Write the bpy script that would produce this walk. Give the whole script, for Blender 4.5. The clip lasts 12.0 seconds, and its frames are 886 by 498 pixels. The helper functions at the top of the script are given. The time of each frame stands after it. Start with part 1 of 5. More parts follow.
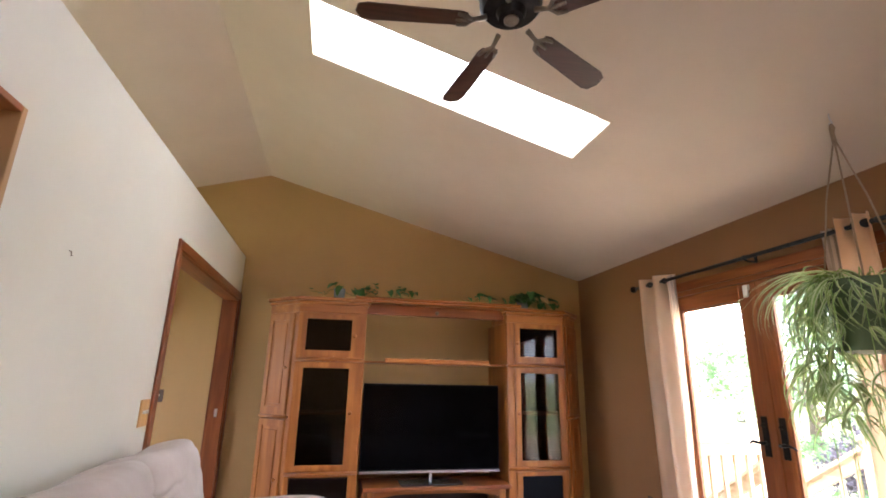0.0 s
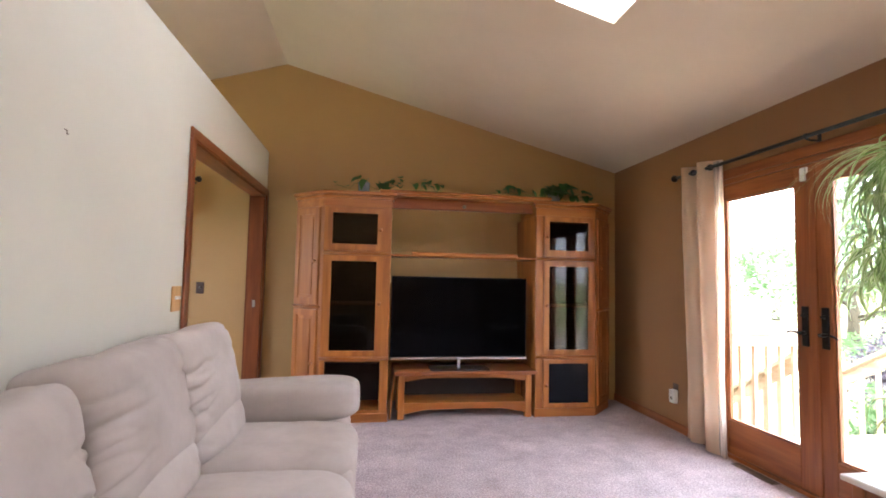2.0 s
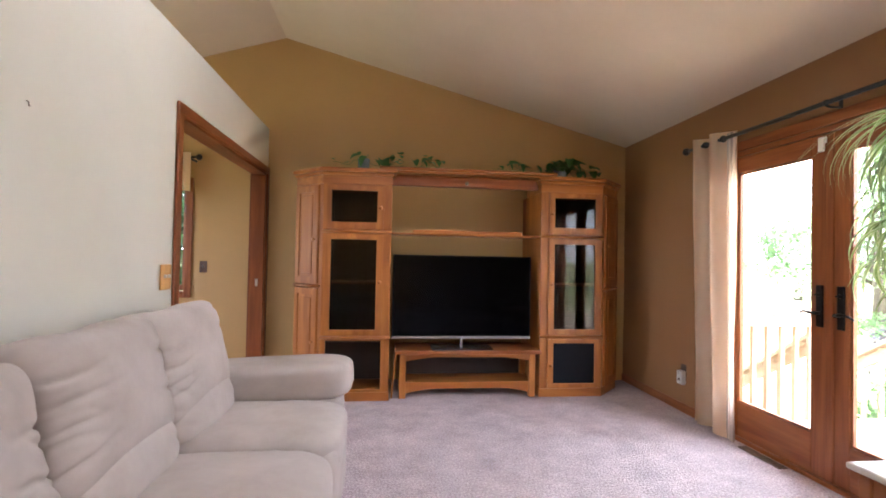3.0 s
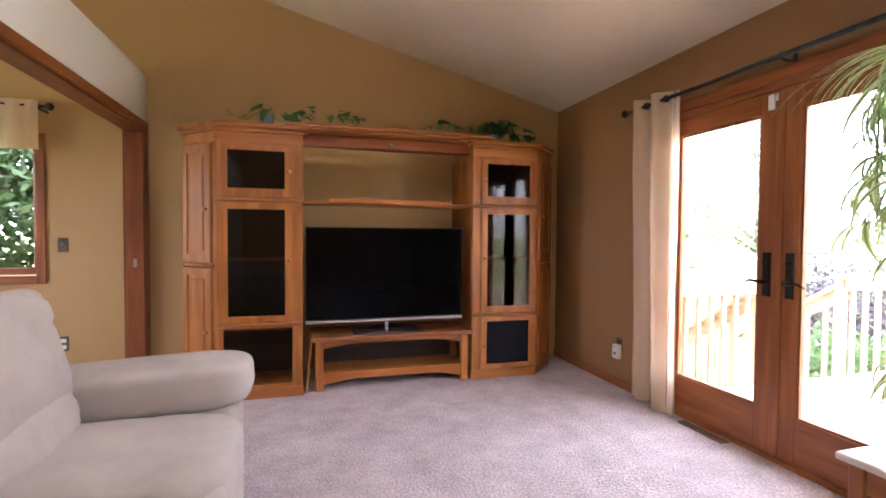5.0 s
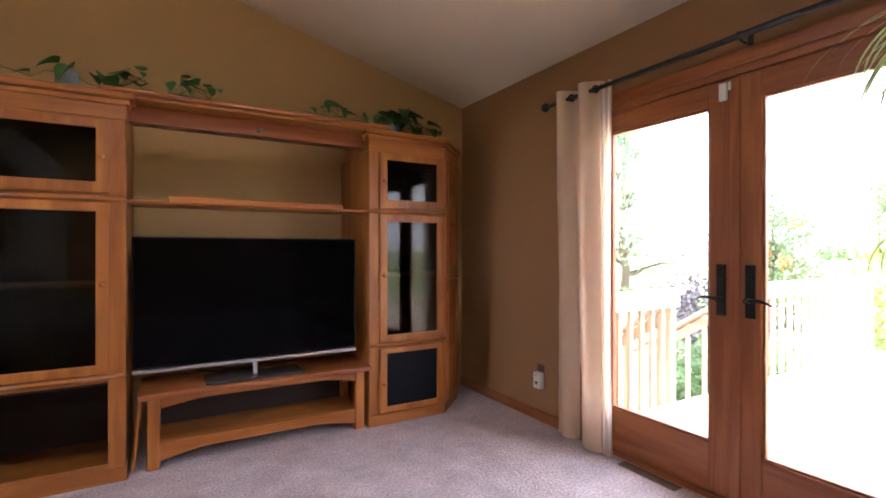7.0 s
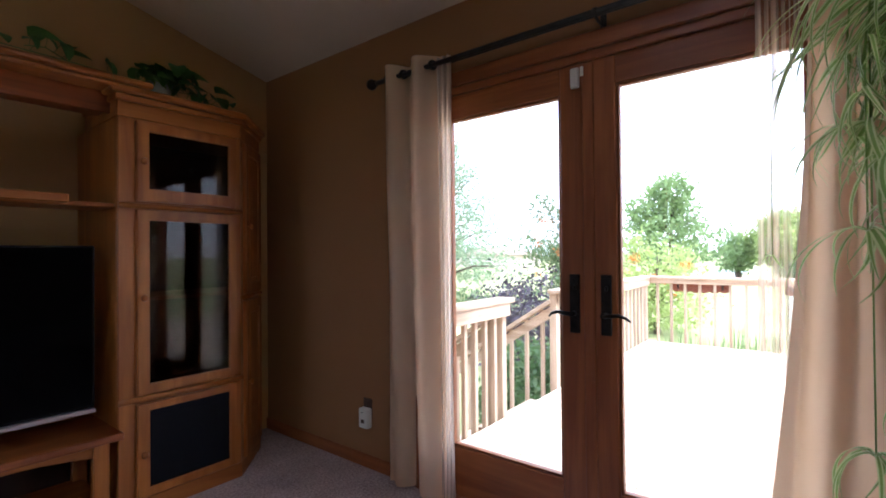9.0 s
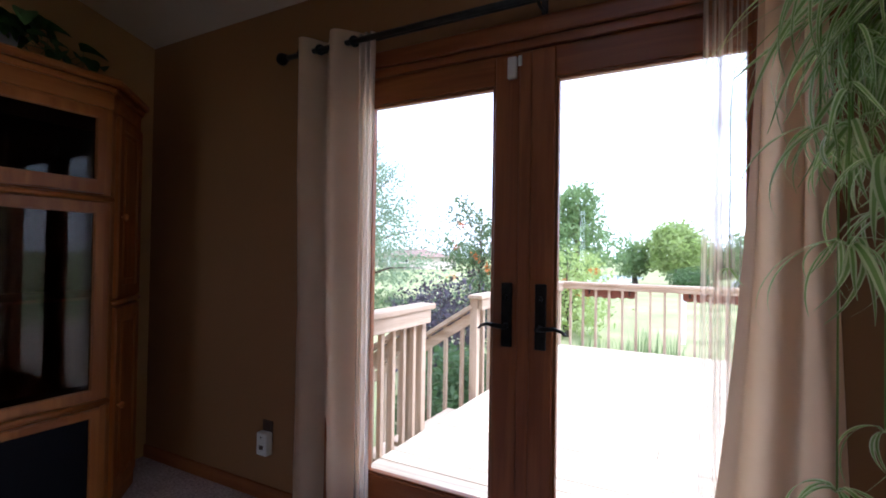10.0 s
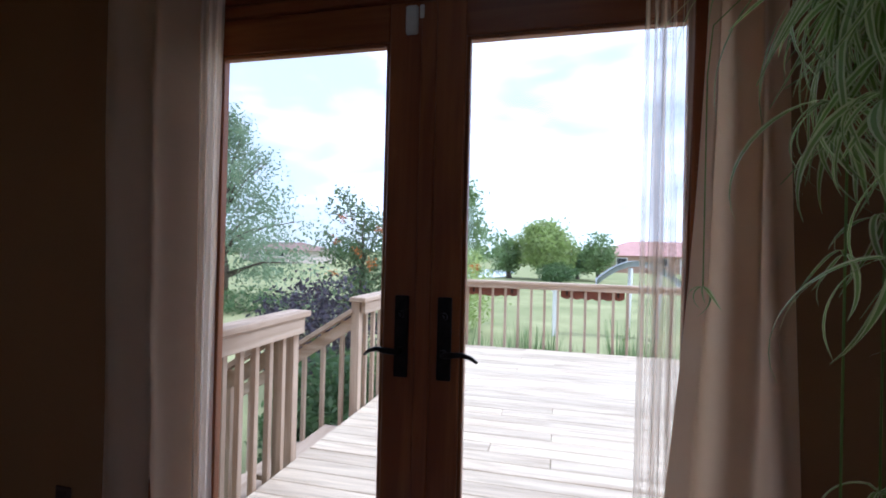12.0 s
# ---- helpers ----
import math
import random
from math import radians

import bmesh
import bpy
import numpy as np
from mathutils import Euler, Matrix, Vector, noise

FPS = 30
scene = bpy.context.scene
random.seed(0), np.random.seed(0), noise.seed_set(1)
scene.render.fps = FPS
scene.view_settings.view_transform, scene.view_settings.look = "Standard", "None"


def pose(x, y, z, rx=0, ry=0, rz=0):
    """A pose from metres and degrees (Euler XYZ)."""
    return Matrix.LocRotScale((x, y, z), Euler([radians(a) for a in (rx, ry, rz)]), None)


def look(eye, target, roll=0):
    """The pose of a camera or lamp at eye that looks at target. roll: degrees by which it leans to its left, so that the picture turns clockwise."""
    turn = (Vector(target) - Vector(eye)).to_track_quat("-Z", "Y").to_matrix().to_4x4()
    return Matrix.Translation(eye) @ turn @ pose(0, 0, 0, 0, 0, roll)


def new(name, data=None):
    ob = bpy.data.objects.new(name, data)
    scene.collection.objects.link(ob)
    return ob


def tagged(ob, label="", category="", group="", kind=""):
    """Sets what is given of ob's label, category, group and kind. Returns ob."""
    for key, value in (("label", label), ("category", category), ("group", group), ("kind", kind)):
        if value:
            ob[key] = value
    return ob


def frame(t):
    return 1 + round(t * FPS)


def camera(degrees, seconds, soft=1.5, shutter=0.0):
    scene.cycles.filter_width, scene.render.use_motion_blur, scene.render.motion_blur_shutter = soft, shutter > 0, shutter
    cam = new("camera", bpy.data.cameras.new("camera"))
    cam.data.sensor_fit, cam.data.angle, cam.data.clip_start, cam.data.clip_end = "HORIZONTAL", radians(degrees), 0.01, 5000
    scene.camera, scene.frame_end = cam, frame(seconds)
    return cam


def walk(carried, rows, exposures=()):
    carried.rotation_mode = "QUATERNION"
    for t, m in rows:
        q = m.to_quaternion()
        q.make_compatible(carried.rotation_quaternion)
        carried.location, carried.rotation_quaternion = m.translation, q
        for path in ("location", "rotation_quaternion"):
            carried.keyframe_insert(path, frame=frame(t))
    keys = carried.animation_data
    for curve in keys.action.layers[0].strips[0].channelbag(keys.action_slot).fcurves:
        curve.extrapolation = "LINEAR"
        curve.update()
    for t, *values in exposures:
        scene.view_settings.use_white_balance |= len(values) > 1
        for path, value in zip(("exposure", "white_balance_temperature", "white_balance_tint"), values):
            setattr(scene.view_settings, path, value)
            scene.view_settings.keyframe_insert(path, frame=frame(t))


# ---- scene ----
cam = camera(86.2, 12.0, 1.8)
PATH = [
    (0, (0.978, 0.655, 1.313), (1.393, 2.538, 1.843), 1.2),
    (0.5, (0.98, 0.699, 1.294), (1.382, 2.61, 1.727), 1.3),
    (1, (0.986, 0.724, 1.27), (1.374, 2.658, 1.596), 1.4),
    (1.5, (1.009, 0.757, 1.255), (1.362, 2.713, 1.473), 1.4),
    (2, (1.075, 0.793, 1.246), (1.371, 2.767, 1.372), 1.2),
    (2.5, (1.159, 0.833, 1.239), (1.402, 2.817, 1.311), 1.1),
    (3, (1.219, 0.867, 1.238), (1.448, 2.853, 1.277), 1.1),
    (5, (1.272, 1.331, 1.205), (1.825, 3.252, 1.148), 0.4),
    (5.5, (1.347, 1.492, 1.19), (1.973, 3.391, 1.141), 0.1),
    (6, (1.401, 1.684, 1.198), (2.13, 3.546, 1.159), -0.1),
    (6.5, (1.424, 1.885, 1.194), (2.288, 3.689, 1.175), -0.2),
    (6.7, (1.42, 1.954, 1.195), (2.344, 3.728, 1.184), -0.1),
    (8.3, (1.702, 2.379, 1.196), (3.013, 3.89, 1.209), -0.1),
    (8.5, (1.771, 2.401, 1.209), (3.136, 3.862, 1.213), -0.2),
    (9, (1.812, 2.546, 1.216), (3.386, 3.779, 1.235), -0.5),
    (9.5, (1.876, 2.641, 1.223), (3.577, 3.692, 1.238), 0.3),
    (10, (1.999, 2.701, 1.225), (3.763, 3.641, 1.251), 0.9),
    (10.5, (2.161, 2.762, 1.244), (3.972, 3.61, 1.282), 1.1),
    (11, (2.251, 2.799, 1.253), (4.109, 3.538, 1.285), 1.6),
    (11.5, (2.32, 2.846, 1.255), (4.226, 3.451, 1.271), 1.6),
    (12, (2.361, 2.881, 1.256), (4.304, 3.356, 1.267), 1.4),
]
EXPOSURES = [(0.0, 2.78, 5750, 13), (3.0, 2.8, 5750, 13), (5.0, 2.8, 5840, 17), (6.0, 2.86, 5900, 18), (6.7, 2.66, 5860, 18), (8.3, 1.5, 5500, 17), (9.0, 1.1, 5400, 17), (9.5, 0.72, 5250, 17), (10.5, 0.2, 5150, 17), (11.0, -0.1, 5100, 16), (12.0, -0.4, 5050, 15)]
walk(cam, [(t, look(eye, target, roll)) for t, eye, target, roll in PATH], EXPOSURES)

# ---- world, sun and exposure ----
SUN_DIR = Vector((-0.10, -0.55, 0.80)).normalized()
world = bpy.data.worlds.new("world")
scene.world = world
world.use_nodes = True
wn, wl = world.node_tree.nodes, world.node_tree.links
wn.clear()
w_out = wn.new("ShaderNodeOutputWorld")
w_bg = wn.new("ShaderNodeBackground")
w_sky = wn.new("ShaderNodeTexSky")
w_sky.sky_type = "NISHITA"
w_sky.sun_disc = False
w_sky.sun_elevation = math.asin(SUN_DIR.z)
w_sky.sun_rotation = math.atan2(SUN_DIR.x, SUN_DIR.y)
w_co = wn.new("ShaderNodeTexCoord")
w_map = wn.new("ShaderNodeMapping")
w_map.inputs["Scale"].default_value = (1.6, 1.6, 4.5)
w_map.inputs["Location"].default_value = (0.35, 0.1, 0.2)
w_noise = wn.new("ShaderNodeTexNoise")
w_noise.inputs["Scale"].default_value = 1.7
w_noise.inputs["Detail"].default_value = 7.0
w_noise.inputs["Roughness"].default_value = 0.55
w_ramp = wn.new("ShaderNodeValToRGB")
w_ramp.color_ramp.elements[0].position = 0.42
w_ramp.color_ramp.elements[1].position = 0.56
w_ramp.color_ramp.elements[0].color = (0.55, 0.55, 0.55, 1)
w_mix = wn.new("ShaderNodeMix")
w_mix.data_type = "RGBA"
w_mix.inputs[7].default_value = (18.5, 19.0, 19.6, 1.0)
wl.new(w_co.outputs["Generated"], w_map.inputs["Vector"])
wl.new(w_map.outputs["Vector"], w_noise.inputs["Vector"])
wl.new(w_noise.outputs["Fac"], w_ramp.inputs["Fac"])
wl.new(w_ramp.outputs["Color"], w_mix.inputs[0])
wl.new(w_sky.outputs["Color"], w_mix.inputs[6])
wl.new(w_mix.outputs[2], w_bg.inputs["Color"])
w_bg.inputs["Strength"].default_value = 0.13
wl.new(w_bg.outputs["Background"], w_out.inputs["Surface"])

sun = new("sun", bpy.data.lights.new("sun", "SUN"))
sun.data.energy = 3.8
sun.data.angle = radians(12)
sun.data.color = (1.0, 0.95, 0.87)
sun.matrix_world = look((0, 0, 30), Vector((0, 0, 30)) - SUN_DIR)


def fill_light(name, at, target, wide, high, watts):
    """Added fill lamp standing in an unseen opening."""
    ob = new(name, bpy.data.lights.new(name, "AREA"))
    ob.data.shape, ob.data.size, ob.data.size_y = "RECTANGLE", wide, high
    ob.data.energy, ob.data.color = watts, (1.0, 0.97, 0.93)
    ob.matrix_world = look(at, target)


# made-up rear skylight's lamp, brightens the room from behind the walker
fill_light("fill_rear_skylight", (1.58, -0.65, 3.02), (1.45, -0.65, 2.0), 0.44, 1.65, 6.6)
# fill lamp added out of view to brighten the next room
fill_light("fill_next_room", (-3.43, 3.6, 1.5), (0.0, 3.7, 1.3), 1.9, 1.1, 0.75)

# ---- materials ----


def nodes_of(name):
    m = bpy.data.materials.new(name)
    m.use_nodes = True
    n, l = m.node_tree.nodes, m.node_tree.links
    return m, n, l, n["Principled BSDF"]


def surface(name, dark, light, scale=6.0, stretch=(1, 1, 1), rough=0.6, bump=0.15, fine=60.0, depth=0.002, metal=0.0, detail=6.0, coat=0.0, spread=(0.3, 0.7), per_piece=0.0, spec=0.5):
    """Two-scale procedural surface: broad variation between two colours, fine relief, roughness variation."""
    m, n, l, b = nodes_of(name)
    co = n.new("ShaderNodeTexCoord")
    mp = n.new("ShaderNodeMapping")
    mp.inputs["Scale"].default_value = stretch
    l.new(co.outputs["Object"], mp.inputs["Vector"])
    n1 = n.new("ShaderNodeTexNoise")
    n1.inputs["Scale"].default_value = scale
    n1.inputs["Detail"].default_value = detail
    n1.inputs["Roughness"].default_value = 0.6
    l.new(mp.outputs["Vector"], n1.inputs["Vector"])
    ramp = n.new("ShaderNodeValToRGB")
    ramp.color_ramp.elements[0].position, ramp.color_ramp.elements[1].position = spread
    ramp.color_ramp.elements[0].color = (*dark, 1)
    ramp.color_ramp.elements[1].color = (*light, 1)
    l.new(n1.outputs["Fac"], ramp.inputs["Fac"])
    colour = ramp.outputs["Color"]
    if per_piece:
        oi = n.new("ShaderNodeObjectInfo")
        hsv = n.new("ShaderNodeHueSaturation")
        mr = n.new("ShaderNodeMapRange")
        mr.inputs["To Min"].default_value, mr.inputs["To Max"].default_value = 1 - per_piece, 1 + per_piece
        l.new(oi.outputs["Random"], mr.inputs["Value"])
        l.new(mr.outputs["Result"], hsv.inputs["Value"])
        l.new(colour, hsv.inputs["Color"])
        colour = hsv.outputs["Color"]
    l.new(colour, b.inputs["Base Color"])
    n2 = n.new("ShaderNodeTexNoise")
    n2.inputs["Scale"].default_value = fine
    n2.inputs["Detail"].default_value = 4.0
    l.new(mp.outputs["Vector"], n2.inputs["Vector"])
    bp = n.new("ShaderNodeBump")
    bp.inputs["Strength"].default_value = bump
    bp.inputs["Distance"].default_value = depth
    l.new(n2.outputs["Fac"], bp.inputs["Height"])
    l.new(bp.outputs["Normal"], b.inputs["Normal"])
    rr = n.new("ShaderNodeMapRange")
    rr.inputs["To Min"].default_value, rr.inputs["To Max"].default_value = rough * 0.85, min(1.0, rough * 1.15)
    l.new(n1.outputs["Fac"], rr.inputs["Value"])
    l.new(rr.outputs["Result"], b.inputs["Roughness"])
    b.inputs["Metallic"].default_value = metal
    b.inputs["Coat Weight"].default_value = coat
    b.inputs["Coat Roughness"].default_value = 0.25
    b.inputs["Specular IOR Level"].default_value = spec
    return m


def wood(name, dark, light, axis, rough=0.42, ring=9.0, coat=0.1, per_piece=0.0, streak=1.0):
    """Wood with grain along axis 0, 1 or 2: broad figure, fine pores and a satin finish."""
    m, n, l, b = nodes_of(name)
    co = n.new("ShaderNodeTexCoord")
    oi = n.new("ShaderNodeObjectInfo")
    sh = n.new("ShaderNodeVectorMath")
    sh.operation = "MULTIPLY_ADD"
    sh.inputs[1].default_value = (1, 1, 1)
    l.new(co.outputs["Object"], sh.inputs[0])
    cm = n.new("ShaderNodeCombineXYZ")
    rm = n.new("ShaderNodeMath")
    rm.operation = "MULTIPLY"
    rm.inputs[1].default_value = 7.0
    l.new(oi.outputs["Random"], rm.inputs[0])
    for k in range(3):
        l.new(rm.outputs[0], cm.inputs[k])
    l.new(cm.outputs[0], sh.inputs[2])
    mp = n.new("ShaderNodeMapping")
    s = [ring, ring, ring]
    s[axis] = ring * 0.09
    mp.inputs["Scale"].default_value = s
    l.new(sh.outputs[0], mp.inputs["Vector"])
    n1 = n.new("ShaderNodeTexNoise")
    n1.inputs["Scale"].default_value = 1.6
    n1.inputs["Detail"].default_value = 5.0
    n1.inputs["Distortion"].default_value = 0.8
    l.new(mp.outputs["Vector"], n1.inputs["Vector"])
    mp2 = n.new("ShaderNodeMapping")
    s2 = [90.0, 90.0, 90.0]
    s2[axis] = 3.0
    mp2.inputs["Scale"].default_value = s2
    l.new(sh.outputs[0], mp2.inputs["Vector"])
    n2 = n.new("ShaderNodeTexNoise")
    n2.inputs["Scale"].default_value = 1.0
    n2.inputs["Detail"].default_value = 3.0
    l.new(mp2.outputs["Vector"], n2.inputs["Vector"])
    mx = n.new("ShaderNodeMath")
    mx.operation = "MULTIPLY_ADD"
    mx.inputs[1].default_value = 0.35 * streak
    l.new(n2.outputs["Fac"], mx.inputs[0])
    l.new(n1.outputs["Fac"], mx.inputs[2])
    ramp = n.new("ShaderNodeValToRGB")
    ramp.color_ramp.elements[0].position, ramp.color_ramp.elements[1].position = 0.48, 0.85
    ramp.color_ramp.elements[0].color = (*dark, 1)
    ramp.color_ramp.elements[1].color = (*light, 1)
    l.new(mx.outputs[0], ramp.inputs["Fac"])
    hsv = n.new("ShaderNodeHueSaturation")
    mr = n.new("ShaderNodeMapRange")
    mr.inputs["To Min"].default_value, mr.inputs["To Max"].default_value = 1 - per_piece, 1 + per_piece
    l.new(oi.outputs["Random"], mr.inputs["Value"])
    l.new(mr.outputs["Result"], hsv.inputs["Value"])
    l.new(ramp.outputs["Color"], hsv.inputs["Color"])
    l.new(hsv.outputs["Color"], b.inputs["Base Color"])
    bp = n.new("ShaderNodeBump")
    bp.inputs["Strength"].default_value = 0.2
    bp.inputs["Distance"].default_value = 0.001
    l.new(n2.outputs["Fac"], bp.inputs["Height"])
    l.new(bp.outputs["Normal"], b.inputs["Normal"])
    b.inputs["Roughness"].default_value = rough
    b.inputs["Coat Weight"].default_value = coat
    b.inputs["Coat Roughness"].default_value = 0.3
    return m


def plain(name, colour, rough=0.5, metal=0.0, spec=0.5):
    m, n, l, b = nodes_of(name)
    b.inputs["Base Color"].default_value = (*colour, 1)
    b.inputs["Roughness"].default_value = rough
    b.inputs["Metallic"].default_value = metal
    b.inputs["Specular IOR Level"].default_value = spec
    return m


def pane_glass(name, tint=(1, 1, 1), gloss=1.0):
    """Thin window pane: clear, with a Fresnel reflection."""
    m, n, l, b = nodes_of(name)
    n.remove(b)
    tr = n.new("ShaderNodeBsdfTransparent")
    tr.inputs["Color"].default_value = (*tint, 1)
    gl = n.new("ShaderNodeBsdfGlossy")
    gl.inputs["Roughness"].default_value = 0.02
    fr = n.new("ShaderNodeLayerWeight")
    fr.inputs["Blend"].default_value = 0.5
    pw = n.new("ShaderNodeMath")
    pw.operation = "POWER"
    pw.inputs[1].default_value = 4.0
    l.new(fr.outputs["Facing"], pw.inputs[0])
    k = n.new("ShaderNodeMath")
    k.operation = "MULTIPLY_ADD"
    k.inputs[1].default_value = 0.7
    k.inputs[2].default_value = 0.045 * gloss
    l.new(pw.outputs[0], k.inputs[0])
    mx = n.new("ShaderNodeMixShader")
    l.new(k.outputs[0], mx.inputs[0])
    l.new(tr.outputs[0], mx.inputs[1])
    l.new(gl.outputs[0], mx.inputs[2])
    l.new(mx.outputs[0], n["Material Output"].inputs["Surface"])
    return m


def cloth(name, dark, light, through_light, see=0.0):
    """Woven cloth that lets some light through."""
    m = surface(name, dark, light, scale=9, rough=0.95, bump=0.35, fine=420, depth=0.0008, spread=(0.25, 0.75), spec=0.15)
    n, l = m.node_tree.nodes, m.node_tree.links
    b = n["Principled BSDF"]
    tl = n.new("ShaderNodeBsdfTranslucent")
    tl.inputs["Color"].default_value = (light[0] * 1.05, light[1] * 0.90, light[2] * 0.78, 1)
    mx = n.new("ShaderNodeMixShader")
    mx.inputs[0].default_value = through_light
    l.new(b.outputs[0], mx.inputs[1])
    l.new(tl.outputs[0], mx.inputs[2])
    last = mx
    if see:
        tr = n.new("ShaderNodeBsdfTransparent")
        m2 = n.new("ShaderNodeMixShader")
        co, mp = n.new("ShaderNodeTexCoord"), n.new("ShaderNodeMapping")
        mp.inputs["Scale"].default_value = (20, 75, 1.1)
        gather, rg = n.new("ShaderNodeTexNoise"), n.new("ShaderNodeMapRange")
        gather.inputs["Scale"].default_value = 1.0
        rg.inputs[1].default_value, rg.inputs[2].default_value = 0.36, 0.58
        rg.inputs[3].default_value, rg.inputs[4].default_value = see - 0.42, see + 0.14
        l.new(co.outputs["Object"], mp.inputs["Vector"])
        l.new(mp.outputs[0], gather.inputs["Vector"])
        l.new(gather.outputs["Fac"], rg.inputs[0])
        l.new(rg.outputs[0], m2.inputs[0])
        l.new(mx.outputs[0], m2.inputs[1])
        l.new(tr.outputs[0], m2.inputs[2])
        last = m2
    l.new(last.outputs[0], n["Material Output"].inputs["Surface"])
    return m


def leaf_material(name, dark, light, glow=0.35, scale=3.0):
    m = surface(name, dark, light, scale=scale, rough=0.55, bump=0.1, fine=80, spread=(0.3, 0.7), per_piece=0.15, spec=0.3)
    n, l = m.node_tree.nodes, m.node_tree.links
    b = n["Principled BSDF"]
    tl = n.new("ShaderNodeBsdfTranslucent")
    tl.inputs["Color"].default_value = (light[0] * 1.2, light[1] * 1.3, light[2], 1)
    mx = n.new("ShaderNodeMixShader")
    mx.inputs[0].default_value = glow
    l.new(b.outputs[0], mx.inputs[1])
    l.new(tl.outputs[0], mx.inputs[2])
    l.new(mx.outputs[0], n["Material Output"].inputs["Surface"])
    return m


# one tan paint: skylit tint put into north colour, shade into east colour
M_TAN_SKYLIT = surface("tan_paint_skylit", (0.43, 0.268, 0.100), (0.47, 0.295, 0.113), scale=1.3, rough=0.62, bump=0.12, fine=160, depth=0.0012)
M_TAN_SHADED = surface("tan_paint_shaded", (0.28, 0.143, 0.055), (0.315, 0.163, 0.063), scale=1.3, rough=0.62, bump=0.12, fine=160, depth=0.0012)
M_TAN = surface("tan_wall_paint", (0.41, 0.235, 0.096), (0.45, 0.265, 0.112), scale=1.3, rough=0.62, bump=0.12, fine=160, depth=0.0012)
M_PALE = surface("pale_sage_wall_paint", (0.62, 0.59, 0.505), (0.67, 0.64, 0.55), scale=1.3, rough=0.6, bump=0.12, fine=160, depth=0.0012)
M_CEIL = surface("cream_ceiling_paint", (0.66, 0.565, 0.43), (0.715, 0.615, 0.475), scale=1.6, rough=0.9, bump=0.3, fine=130, depth=0.002)
M_WHITE = surface("white_paint", (0.76, 0.76, 0.74), (0.82, 0.82, 0.8), scale=2, rough=0.6)
M_CARPET = surface("mauve_beige_carpet", (0.40, 0.318, 0.318), (0.68, 0.575, 0.585), scale=80, rough=1.0, bump=0.9, fine=62, depth=0.02, detail=3, spread=(0.34, 0.66), spec=0.05)
cn, clk = M_CARPET.node_tree.nodes, M_CARPET.node_tree.links
c_big = cn.new("ShaderNodeTexNoise")
c_big.inputs["Scale"].default_value = 4.5
c_big.inputs["Detail"].default_value = 9.0
c_big.inputs["Roughness"].default_value = 0.72
c_co = cn.new("ShaderNodeTexCoord")
clk.new(c_co.outputs["Object"], c_big.inputs["Vector"])
c_rng = cn.new("ShaderNodeMapRange")
c_rng.inputs["From Min"].default_value, c_rng.inputs["From Max"].default_value = 0.35, 0.65
c_rng.inputs["To Min"].default_value, c_rng.inputs["To Max"].default_value = 0.80, 1.14
clk.new(c_big.outputs["Fac"], c_rng.inputs["Value"])
c_hsv = cn.new("ShaderNodeHueSaturation")
clk.new(c_rng.outputs["Result"], c_hsv.inputs["Value"])
clk.new(cn["Color Ramp"].outputs["Color"], c_hsv.inputs["Color"])
clk.new(c_hsv.outputs["Color"], cn["Principled BSDF"].inputs["Base Color"])
OAK_D, OAK_L = (0.29, 0.092, 0.014), (0.50, 0.19, 0.034)
M_OAK = [wood("honey_oak_" + a, OAK_D, OAK_L, k, ring=7.0, per_piece=0.08, streak=0.4) for k, a in enumerate("xyz")]
FIR_D, FIR_L = (0.22, 0.060, 0.013), (0.39, 0.128, 0.031)
M_FIR = [wood("stained_fir_" + a, FIR_D, FIR_L, k, per_piece=0.06, streak=0.6) for k, a in enumerate("xyz")]
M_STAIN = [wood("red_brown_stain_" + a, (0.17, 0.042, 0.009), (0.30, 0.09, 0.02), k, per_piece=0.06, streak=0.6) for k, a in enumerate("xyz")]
# shade inside the furniture is put into this near-black brown
M_INSHADE = surface("shaded_cabinet_inside", (0.014, 0.005, 0.003), (0.024, 0.009, 0.005), scale=5, rough=0.6)
M_MESH = surface("black_speaker_cloth", (0.008, 0.008, 0.011), (0.016, 0.016, 0.02), scale=300, rough=0.95, fine=700, spec=0.1)
M_GLASS = pane_glass("clear_glass")
M_SMOKE = pane_glass("cabinet_glass", (0.42, 0.36, 0.32), 0.55)
M_BLACK = plain("black_plastic", (0.005, 0.005, 0.006), 0.35, 0.0, 0.2)
M_SCREEN = plain("dark_screen", (0.0012, 0.0013, 0.0018), 0.10, 0.0, 0.07)
M_SILVER = plain("brushed_silver", (0.62, 0.63, 0.66), 0.3, 0.9)
M_BRONZE = surface("dark_bronze", (0.012, 0.011, 0.011), (0.03, 0.027, 0.025), scale=40, rough=0.4, metal=0.7)
M_IRON = surface("grey_iron", (0.03, 0.035, 0.035), (0.06, 0.065, 0.065), scale=30, rough=0.45, metal=0.6)
M_SOFA = surface("beige_microfibre", (0.40, 0.34, 0.305), (0.50, 0.435, 0.395), scale=4, rough=0.95, bump=0.3, fine=500, depth=0.0008, spec=0.15)
M_LINEN = cloth("cream_linen", (0.80, 0.66, 0.49), (0.90, 0.77, 0.59), 0.58)
M_LINING = cloth("pale_lining_linen", (0.82, 0.79, 0.73), (0.92, 0.89, 0.84), 0.55, 0.42)
M_SHEER = cloth("sheer_cream_linen", (0.74, 0.66, 0.57), (0.86, 0.79, 0.70), 0.5, 0.62)
M_DECK = wood("weathered_cedar_deck", (0.49, 0.395, 0.285), (0.76, 0.645, 0.485), 1, rough=0.75, coat=0.0, per_piece=0.14)
